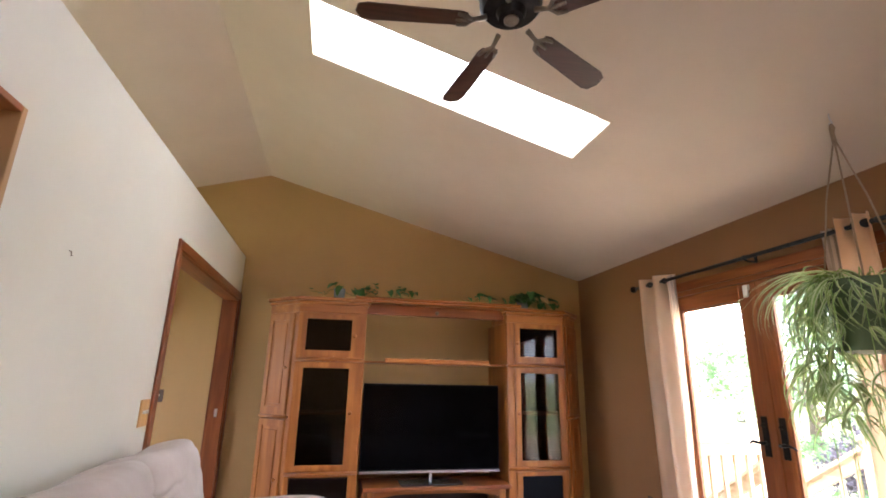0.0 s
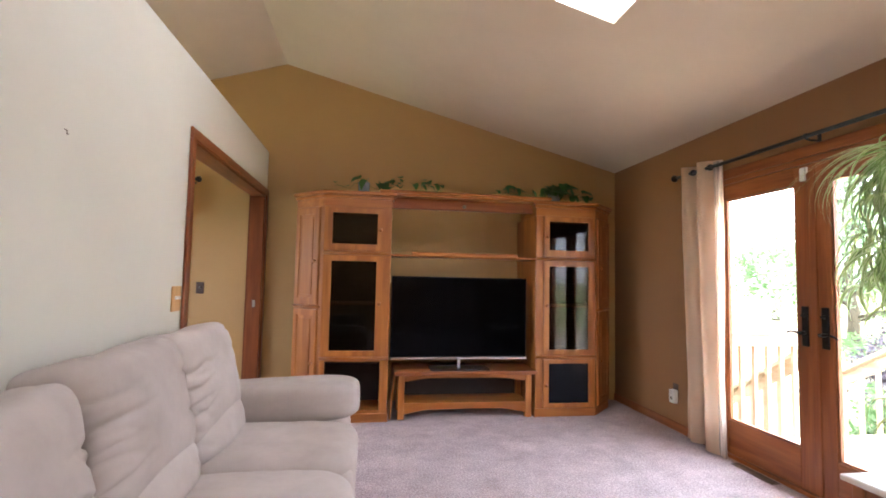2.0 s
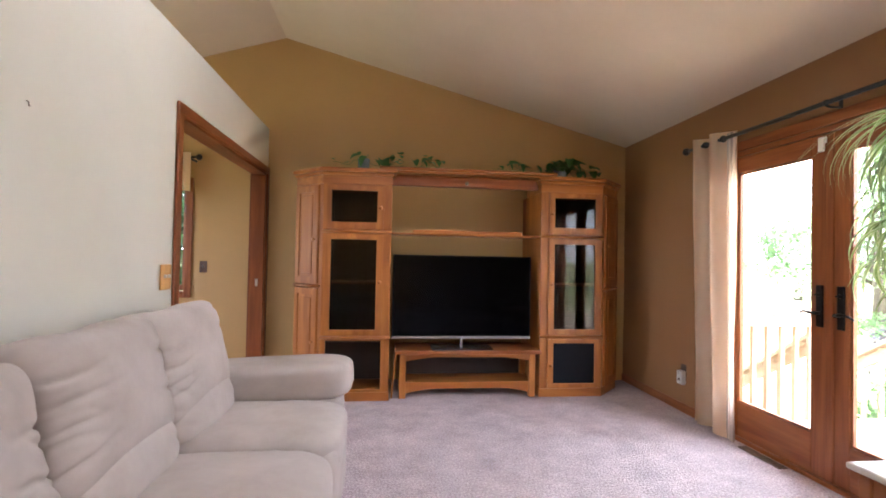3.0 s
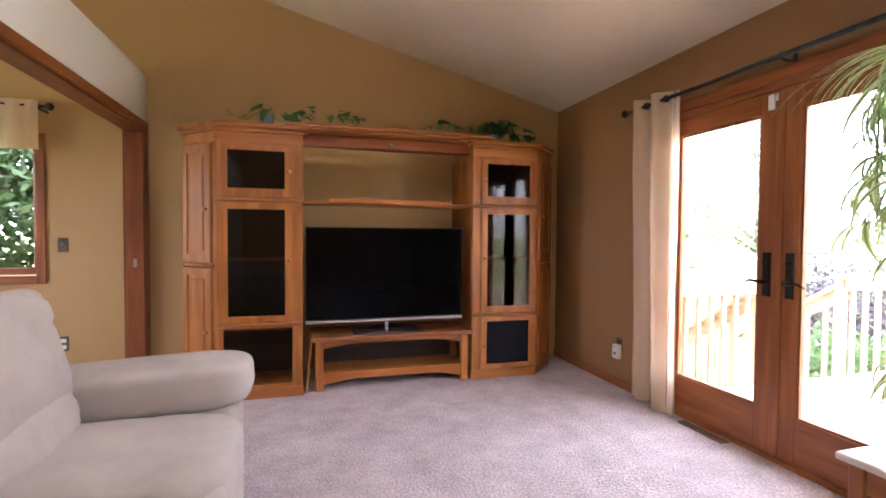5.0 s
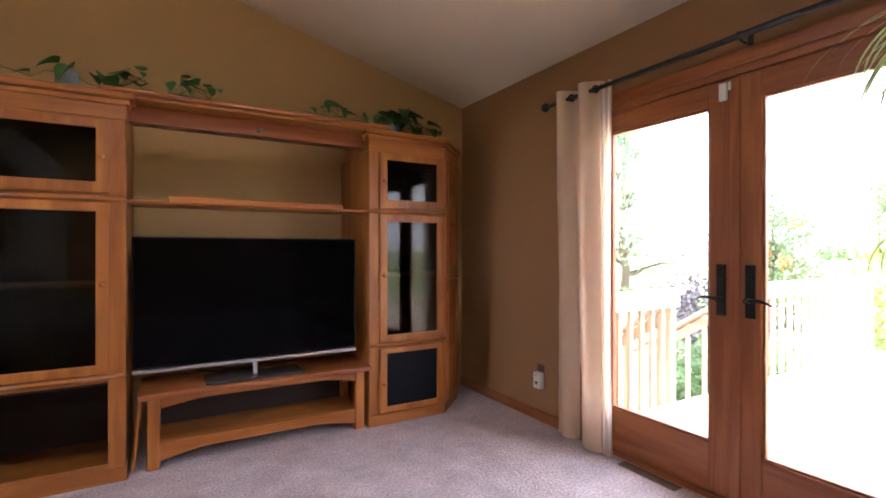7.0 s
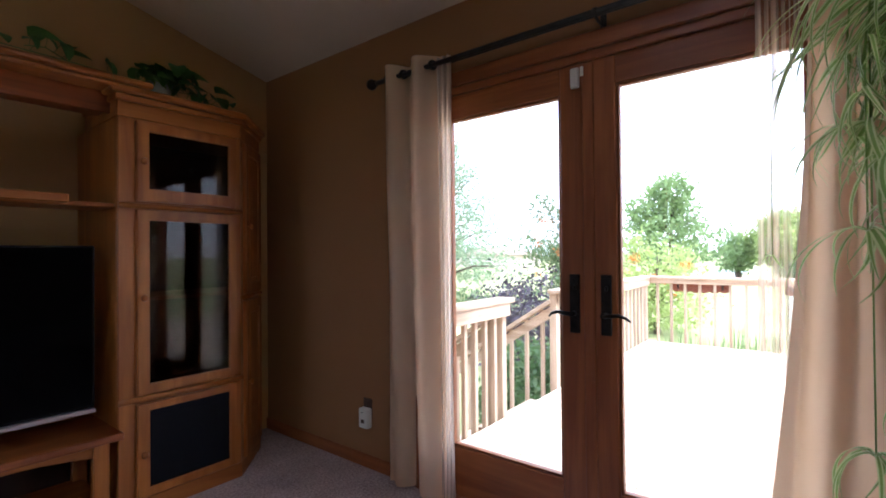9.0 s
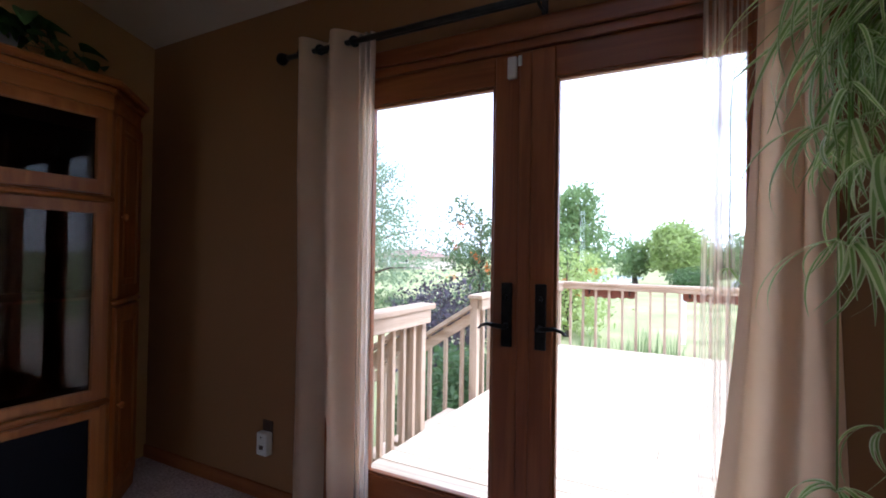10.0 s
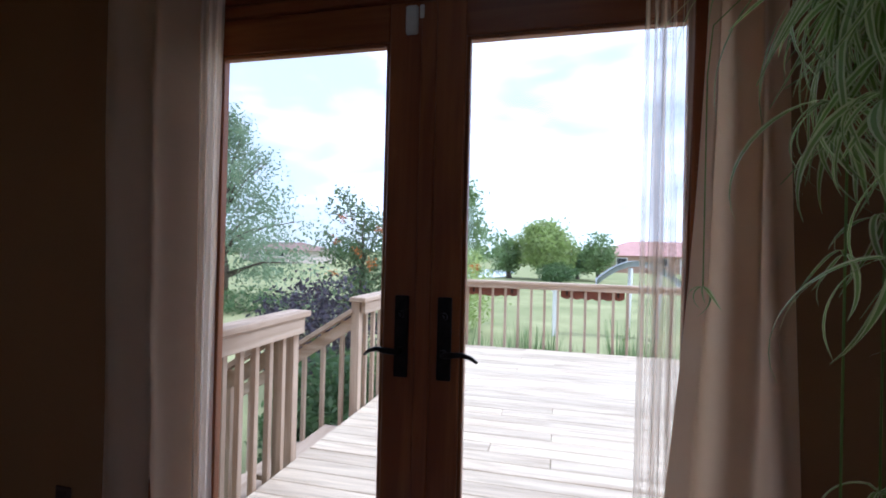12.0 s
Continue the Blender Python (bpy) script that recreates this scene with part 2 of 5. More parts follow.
M_RAIL = [wood("cedar_rail_" + a, (0.35, 0.25, 0.17), (0.55, 0.43, 0.32), k, rough=0.7, coat=0.0, per_piece=0.12) for k, a in enumerate("xyz")]
M_LAWN = surface("lawn", (0.21, 0.25, 0.105), (0.44, 0.43, 0.225), scale=0.35, rough=0.95, bump=0.8, fine=14, depth=0.06, detail=10, spec=0.1)
M_PEWTER = surface("aged_pewter", (0.16, 0.13, 0.10), (0.26, 0.22, 0.17), scale=30, rough=0.4, metal=0.8)
M_PALE_OAK = wood("pale_oak_plate", (0.46, 0.22, 0.06), (0.66, 0.38, 0.13), 2)
M_PLASTIC = plain("white_plastic", (0.72, 0.72, 0.69), 0.4)

# ---- building helpers ----


def finish(name, bm, material, smooth=False):
    me = bpy.data.meshes.new(name)
    bm.normal_update()
    bm.to_mesh(me)
    bm.free()
    for x in material if isinstance(material, (list, tuple)) else [material]:
        me.materials.append(x)
    if smooth:
        me.shade_smooth()
    return me


def thing(name, at, label, category, group="", kind=""):
    """An Empty at a thing's base, to carry its parts."""
    ob = new(name)
    ob.location = at
    ob.empty_display_size = 0.1
    ob["at"] = at
    return tagged(ob, label, category, group, kind)


def hang(ob, parent):
    """Makes ob, modelled in world places, a part of parent."""
    ob.parent = parent
    off = Vector(parent.location) if parent.type == "EMPTY" else Vector((0, 0, 0))
    ob.matrix_parent_inverse = Matrix.Translation(-off)
    return ob


def part(name, bm, material, parent, label="", smooth=False):
    ob = new(name, finish(name, bm, material, smooth))
    if parent is not None:
        hang(ob, parent)
    return tagged(ob, label) if label else ob


def add_box(bm, lo, hi, bevel=0.0, m=None, segments=1):
    """A box between two corners, with its edges rounded off."""
    lo, hi = Vector(lo), Vector(hi)
    made = bmesh.ops.create_cube(bm, size=1.0)
    size = hi - lo
    bmesh.ops.scale(bm, vec=size, verts=made["verts"])
    bmesh.ops.translate(bm, vec=(lo + hi) / 2, verts=made["verts"])
    vs = made["verts"]
    if bevel:
        es = list({e for v in vs for e in v.link_edges})
        r = bmesh.ops.bevel(bm, geom=es, offset=bevel, segments=segments, affect="EDGES", profile=0.5)
        vs = list({v for f in r["faces"] for v in f.verts} | {v for v in vs if v.is_valid})
    if m is not None:
        bmesh.ops.transform(bm, matrix=m, verts=vs)
    return vs


def box(name, lo, hi, material, parent=None, bevel=0.003, label="", m=None, segments=1):
    bm = bmesh.new()
    add_box(bm, lo, hi, bevel, m, segments)
    return part(name, bm, material, parent, label)


def add_tube(bm, pts, radius, sides=8, cap=True):
    """A round bar along points; radius is one number or one a point."""
    pts = [Vector(p) for p in pts]
    rad = radius if isinstance(radius, (list, tuple)) else [radius] * len(pts)
    rings = []
    for i, p in enumerate(pts):
        d = (pts[min(i + 1, len(pts) - 1)] - pts[max(i - 1, 0)]).normalized()
        a = d.orthogonal().normalized() if not rings else (last_a - d * last_a.dot(d)).normalized()
        last_a = a
        c = d.cross(a)
        rings.append([bm.verts.new(p + rad[i] * (math.cos(2 * math.pi * k / sides) * a + math.sin(2 * math.pi * k / sides) * c)) for k in range(sides)])
    for r, s in zip(rings, rings[1:]):
        for k in range(sides):
            bm.faces.new((r[k], r[(k + 1) % sides], s[(k + 1) % sides], s[k]))
    if cap:
        bm.faces.new(rings[0][::-1])
        bm.faces.new(rings[-1])


def tube(name, pts, radius, material, parent=None, sides=8, label=""):
    bm = bmesh.new()
    add_tube(bm, pts, radius, sides)
    return part(name, bm, material, parent, label, True)


def add_lathe(bm, profile, centre, sides=24, axis=None):
    """A turned shape from (radius, height) pairs."""
    c = Vector(centre)
    rings = []
    for r, h in profile:
        rings.append([bm.verts.new(Vector((r * math.cos(2 * math.pi * k / sides), r * math.sin(2 * math.pi * k / sides), h))) for k in range(sides)])
    for a, b in zip(rings, rings[1:]):
        for k in range(sides):
            bm.faces.new((a[k], a[(k + 1) % sides], b[(k + 1) % sides], b[k]))
    bm.faces.new(rings[0][::-1])
    bm.faces.new(rings[-1])
    vs = [v for r in rings for v in r]
    m = Matrix.Translation(c)
    if axis is not None:
        m = m @ Vector(axis).to_track_quat("Z", "Y").to_matrix().to_4x4()
    bmesh.ops.transform(bm, matrix=m, verts=vs)


def lathe(name, profile, centre, material, parent=None, sides=24, axis=None, label=""):
    bm = bmesh.new()
    add_lathe(bm, profile, centre, sides, axis)
    ob = part(name, bm, material, parent, label)
    ob.data.shade_smooth()
    ob.data.set_sharp_from_angle(angle=radians(40))
    return ob


def prism(name, outline, z0, z1, material, parent=None, bevel=0.0, label=""):
    """A flat outline in x, y, raised from z0 to z1."""
    bm = bmesh.new()
    low = [bm.verts.new((x, y, z0)) for x, y in outline]
    top = [bm.verts.new((x, y, z1)) for x, y in outline]
    n = len(outline)
    bm.faces.new(low[::-1])
    bm.faces.new(top)
    for k in range(n):
        bm.faces.new((low[k], low[(k + 1) % n], top[(k + 1) % n], top[k]))
    bmesh.ops.recalc_face_normals(bm, faces=bm.faces)
    if bevel:
        bmesh.ops.bevel(bm, geom=list(bm.edges), offset=bevel, segments=1, affect="EDGES")
    return part(name, bm, material, parent, label)


def struct(ob, label, category):
    return tagged(ob, label, category, kind="structure")


# ---- the room's plan ----
WX = 3.68            # inside face of the French-door wall
RIDGE_X, RIDGE_Z = 0.15, 3.44
EAVE_Z = 2.44        # ceiling where it meets the French-door wall
SLOPE = (RIDGE_Z - EAVE_Z) / (WX - RIDGE_X)
BACK_Y = -1.9        # wall behind the walker
NEXT_X = -3.4        # far side of the neighbouring room


def far_y(x):
    """The gable wall runs slightly askew."""
    return 5.79 - 0.055 * x


def ceiling_z(x):
    return RIDGE_Z - SLOPE * abs(x - RIDGE_X)


# floor
fl = box("floor", (NEXT_X - 0.2, BACK_Y - 0.2, -0.2), (WX + 0.02, 6.2, 0.0), M_CARPET, None, 0.0)
struct(fl, "mauve-beige cut-pile carpet across the whole room", "floor")


def wall_with_holes(name, length_axis, a0, a1, z_top, face, thick, holes, material):
    """A straight wall along x or y; holes are (a0, a1, z0, z1), each cut right through."""
    bm = bmesh.new()
    cuts = sorted({a0, a1, *[h[0] for h in holes], *[h[1] for h in holes]})
    for p, q in zip(cuts, cuts[1:]):
        spans = [(0.0, z_top)]
        for h in holes:
            if h[0] <= p + 1e-6 and h[1] >= q - 1e-6:
                spans = [s for s0, s1 in spans for s in ((s0, min(s1, h[2])), (max(s0, h[3]), s1)) if s[1] - s[0] > 1e-4]
        for s0, s1 in spans:
            if length_axis == "y":
                add_box(bm, (min(face, face + thick), p, s0), (max(face, face + thick), q, s1))
            else:
                add_box(bm, (p, min(face, face + thick), s0), (q, max(face, face + thick), s1))
    bmesh.ops.remove_doubles(bm, verts=bm.verts, dist=1e-5)
    return part(name, bm, material, None)


# French-door wall
DOOR = (2.41, 4.12, 0.0, 2.03)
we = wall_with_holes("wall_east", "y", BACK_Y, 6.0, EAVE_Z + 0.02, WX, 0.16, [DOOR], M_TAN_SHADED)
struct(we, "tan painted wall around the French doors, its shade put into the colour", "wall")
# partition on the left, lower than the vaulted ceiling
OPEN = (3.775, 5.715, 0.0, 2.045)
NICHE = (0.9, 2.2, 1.15, 2.085)
ww = wall_with_holes("wall_west", "y", BACK_Y, far_y(0) + 0.0, 2.505, 0.0, -0.13, [OPEN, NICHE], M_PALE)
struct(ww, "pale sage partition wall, open above to the vaulted ceiling", "wall")


def gable(name, y_of, thick, material, window=None):
    """Gable wall under both slopes of the ceiling, with an optional window hole (x0, x1, z0, z1)."""
    bm = bmesh.new()
    xs = sorted({NEXT_X, RIDGE_X, 0.0, WX + 0.16, *(window[:2] if window else ())})
    for p, q in zip(xs, xs[1:]):
        spans = [(0.0, None)]
        if window and window[0] <= p + 1e-6 and window[1] >= q - 1e-6:
            spans = [(0.0, window[2]), (window[3], None)]
        for s0, s1 in spans:
            zp = s1 if s1 else ceiling_z(p) + 0.03
            zq = s1 if s1 else ceiling_z(q) + 0.03
            v = [bm.verts.new((x, y_of(x) + d, z)) for d in (0, thick) for x, z in ((p, s0), (q, s0), (q, zq), (p, zp))]
            for idx in ((0, 1, 2, 3), (7, 6, 5, 4), (0, 4, 5, 1), (1, 5, 6, 2), (2, 6, 7, 3), (3, 7, 4, 0)):
                bm.faces.new([v[k] for k in idx])
    return part(name, bm, material, None)


NWIN = (-1.75, -0.78, 0.86, 1.95)
wn_ = gable("wall_north", far_y, 0.16, M_TAN_SKYLIT, NWIN)
struct(wn_, "tan painted gable wall behind the television, skylight tint put into the colour", "wall")
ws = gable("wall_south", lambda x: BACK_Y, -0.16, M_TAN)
struct(ws, "tan painted gable wall behind the walker", "wall")
# the hole is an unseen opening made up for the next room's fill lamp
wx = wall_with_holes("wall_next_room", "y", BACK_Y - 0.16, 6.3, 2.6, NEXT_X, -0.14, [(2.6, 4.6, 0.9, 2.1)], M_TAN)
struct(wx, "tan wall on the far side of the neighbouring room", "wall")

# vaulted ceiling with the skylight's hole
SKY = (0.70, 2.46, 2.87, 3.35)
FILL_SKY = (-0.89, -0.41)   # added twin behind the walker, unseen, a place for fill light


def ceiling_slab():
    bm = bmesh.new()

    def slab(x0, x1, y0, y1, t=0.22):
        v = [bm.verts.new((x, y, ceiling_z(x) + d)) for d in (0, t) for x, y in ((x0, y0), (x1, y0), (x1, y1), (x0, y1))]
        for idx in ((3, 2, 1, 0), (4, 5, 6, 7), (0, 1, 5, 4), (1, 2, 6, 5), (2, 3, 7, 6), (3, 0, 4, 7)):
            bm.faces.new([v[k] for k in idx])

    y0, y1 = BACK_Y - 0.3, 6.4
    slab(NEXT_X - 0.3, RIDGE_X, y0, y1)
    slab(RIDGE_X, SKY[0], y0, y1)
    slab(SKY[1], WX + 0.45, y0, y1)
    slab(SKY[0], SKY[1], y0, FILL_SKY[0])
    slab(SKY[0], SKY[1], FILL_SKY[1], SKY[2])
    slab(SKY[0], SKY[1], SKY[3], y1)
    return part("ceiling", bm, M_CEIL, None)


struct(ceiling_slab(), "cream painted vaulted ceiling with a ridge", "ceiling")

# ---- skylight ----
M_ACRYLIC = pane_glass("skylight_acrylic")
acn = M_ACRYLIC.node_tree.nodes
ac_t = acn.new("ShaderNodeBsdfTranslucent")
ac_t.inputs["Color"].default_value = (0.95, 0.95, 0.95, 1)
M_ACRYLIC.node_tree.links.new(ac_t.outputs[0], acn["Material Output"].inputs["Surface"])
# the first skylight is real, the rear one is added for fill light
for ya, yb in ((SKY[2], SKY[3]), FILL_SKY):
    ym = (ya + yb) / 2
    sk = thing("window_skylight", (1.58, ym, ceiling_z(1.58)), "long bright skylight with a milky pane in the vaulted ceiling, rear one added for light", "skylight", "skylights", "structure")
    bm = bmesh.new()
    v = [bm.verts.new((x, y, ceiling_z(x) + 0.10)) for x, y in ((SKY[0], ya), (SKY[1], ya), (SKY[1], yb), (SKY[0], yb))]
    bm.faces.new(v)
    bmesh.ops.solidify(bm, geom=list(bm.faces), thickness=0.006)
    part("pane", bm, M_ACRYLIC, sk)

# ---- French doors ----


def french_panel(y0, y1, g0, g1, name):
    d = thing(name, (WX + 0.05, (y0 + y1) / 2, 0.03), "stained wooden French door, closed, with one tall glass pane", "door", "pair of French doors", "structure")
    x0, x1 = WX + 0.012, WX + 0.057
    z0, z1, ga, gb = 0.0265, 1.9945, 0.264, 1.881
    box("stile", (x0, y0, z0), (x1, g0, z1), M_FIR[2], d, 0.004)
    box("stile", (x0, g1, z0), (x1, y1, z1), M_FIR[2], d, 0.004)
    box("top_rail", (x0 + 0.001, g0, gb), (x1 - 0.001, g1, z1), M_FIR[1], d, 0.003)
    box("bottom_rail", (x0 + 0.001, g0, z0), (x1 - 0.001, g1, ga), M_FIR[1], d, 0.003)
    for lo, hi, k in (((g0, ga), (g0 + 0.012, gb), 2), ((g1 - 0.012, ga), (g1, gb), 2), ((g0 + 0.012, gb - 0.012), (g1 - 0.012, gb), 1), ((g0 + 0.012, ga), (g1 - 0.012, ga + 0.012), 1)):
        box("glazing_bead", (x0 + 0.008, lo[0], lo[1]), (x1 - 0.008, hi[0], hi[1]), M_FIR[k], d, 0.003)
    p = box("pane", (x0 + 0.02, g0 + 0.004, ga + 0.004), (x0 + 0.026, g1 - 0.004, gb - 0.004), M_GLASS, d, 0.0)
    p.visible_shadow = False
    return d


def door_handle(d, y, turn):
    """Long black back plate, knob-ended lever and a curled tip."""
    x = WX + 0.012
    pl = box("handle_plate", (x - 0.012, y - 0.021, 0.885), (x, y + 0.021, 1.125), M_BRONZE, d, 0.004, "long black handle plate", segments=2)
    bm = bmesh.new()
    add_tube(bm, [(x - 0.008, y, 0.965), (x - 0.05, y, 0.965)], 0.011, 10)
    add_tube(bm, [(x - 0.045, y, 0.965), (x - 0.052, y + turn * 0.03, 0.969), (x - 0.05, y + turn * 0.06, 0.972), (x - 0.044, y + turn * 0.085, 0.964), (x - 0.036, y + turn * 0.102, 0.95)], [0.009, 0.009, 0.0075, 0.006, 0.004], 8)
    ob = part("lever", bm, M_BRONZE, pl, "", True)
    lathe("thumb_turn", [(0.011, 0), (0.011, 0.012), (0.005, 0.014), (0.005, 0.026)], (x - 0.012, y, 1.07), M_BRONZE, pl, 12, (-1, 0, 0))


dl = french_panel(3.27, 4.0895, 3.386, 3.977, "door_left")
dr = french_panel(2.4405, 3.268, 2.553, 3.152, "door_right")
door_handle(dl, 3.325, 1)
door_handle(dr, 3.195, -1)
box("astragal", (WX + 0.002, 3.238, 0.03), (WX + 0.012, 3.285, 1.985), M_FIR[2], dr, 0.003)
fr = thing("door_frame", (WX + 0.07, 3.265, 0), "reddish stained wooden frame and casing of the French doors", "door frame", kind="structure")
for y0, y1 in ((2.41, 2.44), (4.09, 4.12)):
    box("jamb", (WX - 0.004, y0, 0.0), (WX + 0.155, y1, 2.03), M_FIR[2], fr, 0.003)
box("head_jamb", (WX - 0.004, 2.44, 1.995), (WX + 0.155, 4.09, 2.03), M_FIR[1], fr, 0.003)
box("threshold", (WX - 0.01, 2.44, 0.0), (WX + 0.16, 4.09, 0.026), M_FIR[1], fr, 0.004)
for y0, y1 in ((2.345, 2.415), (4.115, 4.185)):
    box("casing", (WX - 0.022, y0, 0.0), (WX - 0.003, y1, 2.03), M_FIR[2], fr, 0.005)
box("casing", (WX - 0.022, 2.345, 2.03), (WX - 0.003, 4.185, 2.10), M_FIR[1], fr, 0.005)

# ---- opening to the next room ----
oc = thing("opening_casing", (-0.06, 4.75, 0), "red-brown stained wooden casing around the wide doorless opening", "door casing", kind="structure")
for x0, x1 in ((0.002, 0.02), (-0.15, -0.132)):
    box("casing", (x0, 3.71, 0.0), (x1, 3.775, 2.045), M_STAIN[2], oc, 0.004)
    box("casing", (x0, 5.715, 0.0), (x1, 5.78, 2.045), M_STAIN[2], oc, 0.004)
    box("casing", (x0, 3.71, 2.045), (x1, 5.78, 2.11), M_STAIN[1], oc, 0.004)
box("jamb", (-0.132, 3.77, 0), (0.002, 3.79, 2.03), M_STAIN[2], oc, 0.002)
box("jamb", (-0.132, 5.70, 0), (0.002, 5.72, 2.03), M_STAIN[2], oc, 0.002)
box("head_jamb", (-0.132, 3.77, 2.03), (0.002, 5.72, 2.05), M_STAIN[1], oc, 0.002)
box("strike_plate", (-0.075, 5.696, 0.93), (-0.05, 5.7, 1.0), M_SILVER, oc, 0.001, "small brass-coloured strike plate")
nc = thing("niche_lining", (-0.06, 1.55, 1.15), "dark brown lining of the pass-through in the pale wall", "wall opening", kind="structure")
box("lining", (-0.132, 2.18, 1.15), (0.002, 2.203, 2.088), M_TAN, nc, 0.002)
box("lining", (-0.132, 0.9, 2.065), (0.002, 2.18, 2.088), M_FIR[1], nc, 0.002)
box("lining", (-0.132, 0.9, 1.147), (0.002, 2.18, 1.17), M_FIR[1], nc, 0.002)

# baseboards
bb = thing("baseboard", (WX, 4.8, 0), "low stained wooden baseboard along the carpet", "baseboard", kind="structure")
box("baseboard_run", (WX - 0.014, 4.185, 0), (WX + 0.001, far_y(WX), 0.075), M_FIR[1], bb, 0.004)
box("baseboard_run", (WX - 0.014, BACK_Y, 0), (WX + 0.001, 2.345, 0.075), M_FIR[1], bb, 0.004)
box("baseboard_run", (-0.001, BACK_Y, 0), (0.014, 3.71, 0.075), M_FIR[1], bb, 0.004)

# ---- entertainment centre ----


def framed_door(parent, x0, x1, z0, z1, g, y, filler, knob, m=None):
    """Frame-and-panel cabinet door whose front is at y; g is the panel's (x0, x1, z0, z1)."""
    bm = bmesh.new()
    t = 0.022
    ring = [[bm.verts.new((x, yy, z)) for x, z in ((a0, c0), (a1, c0), (a1, c1), (a0, c1))] for yy in (y, y + t) for a0, a1, c0, c1 in ((x0, x1, z0, z1), (g[0], g[1], g[2], g[3]))]
    of, inf, ob_, inb = ring
    for k in range(4):
        j = (k + 1) % 4
        bm.faces.new((of[k], of[j], inf[j], inf[k]))
        bm.faces.new((ob_[j], ob_[k], inb[k], inb[j]))
        bm.faces.new((of[j], of[k], ob_[k], ob_[j]))
        bm.faces.new((inf[k], inf[j], inb[j], inb[k]))
    bmesh.ops.bevel(bm, geom=[e for e in bm.edges if any(set(e.verts) == {r_[k], r_[(k + 1) % 4]} for r_ in (of, inf) for k in range(4))], offset=0.005, segments=2, affect="EDGES")
    if m is not None:
        bmesh.ops.transform(bm, matrix=m, verts=bm.verts)
    d = part("door", bm, M_OAK[2], parent)
    bm = bmesh.new()
    if filler == "wood":
        add_box(bm, (g[0] - 0.003, y + 0.008, g[2] - 0.003), (g[1] + 0.003, y + 0.018, g[3] + 0.003))
        add_box(bm, (g[0] + 0.022, y + 0.003, g[2] + 0.022), (g[1] - 0.022, y + 0.012, g[3] - 0.022), 0.006)
        mat, nm = M_OAK[2], "panel"
    elif filler == "cloth":
        add_box(bm, (g[0] - 0.003, y + 0.008, g[2] - 0.003), (g[1] + 0.003, y + 0.014, g[3] + 0.003))
        mat, nm = M_MESH, "speaker_cloth"
    else:
        add_box(bm, (g[0] - 0.003, y + 0.010, g[2] - 0.003), (g[1] + 0.003, y + 0.014, g[3] + 0.003))
        mat, nm = M_SMOKE, "pane"
    if m is not None:
        bmesh.ops.transform(bm, matrix=m, verts=bm.verts)
    part(nm, bm, mat, d)
    bm = bmesh.new()
    add_lathe(bm, [(0.006, 0), (0.006, 0.010), (0.015, 0.016), (0.017, 0.023), (0.012, 0.030), (0.003, 0.032)], (knob[0], y, knob[1]), 12, (0, -1, 0))
    if m is not None:
        bmesh.ops.transform(bm, matrix=m, verts=bm.verts)
    part("knob", bm, M_OAK[2], d, "", True)
    return d


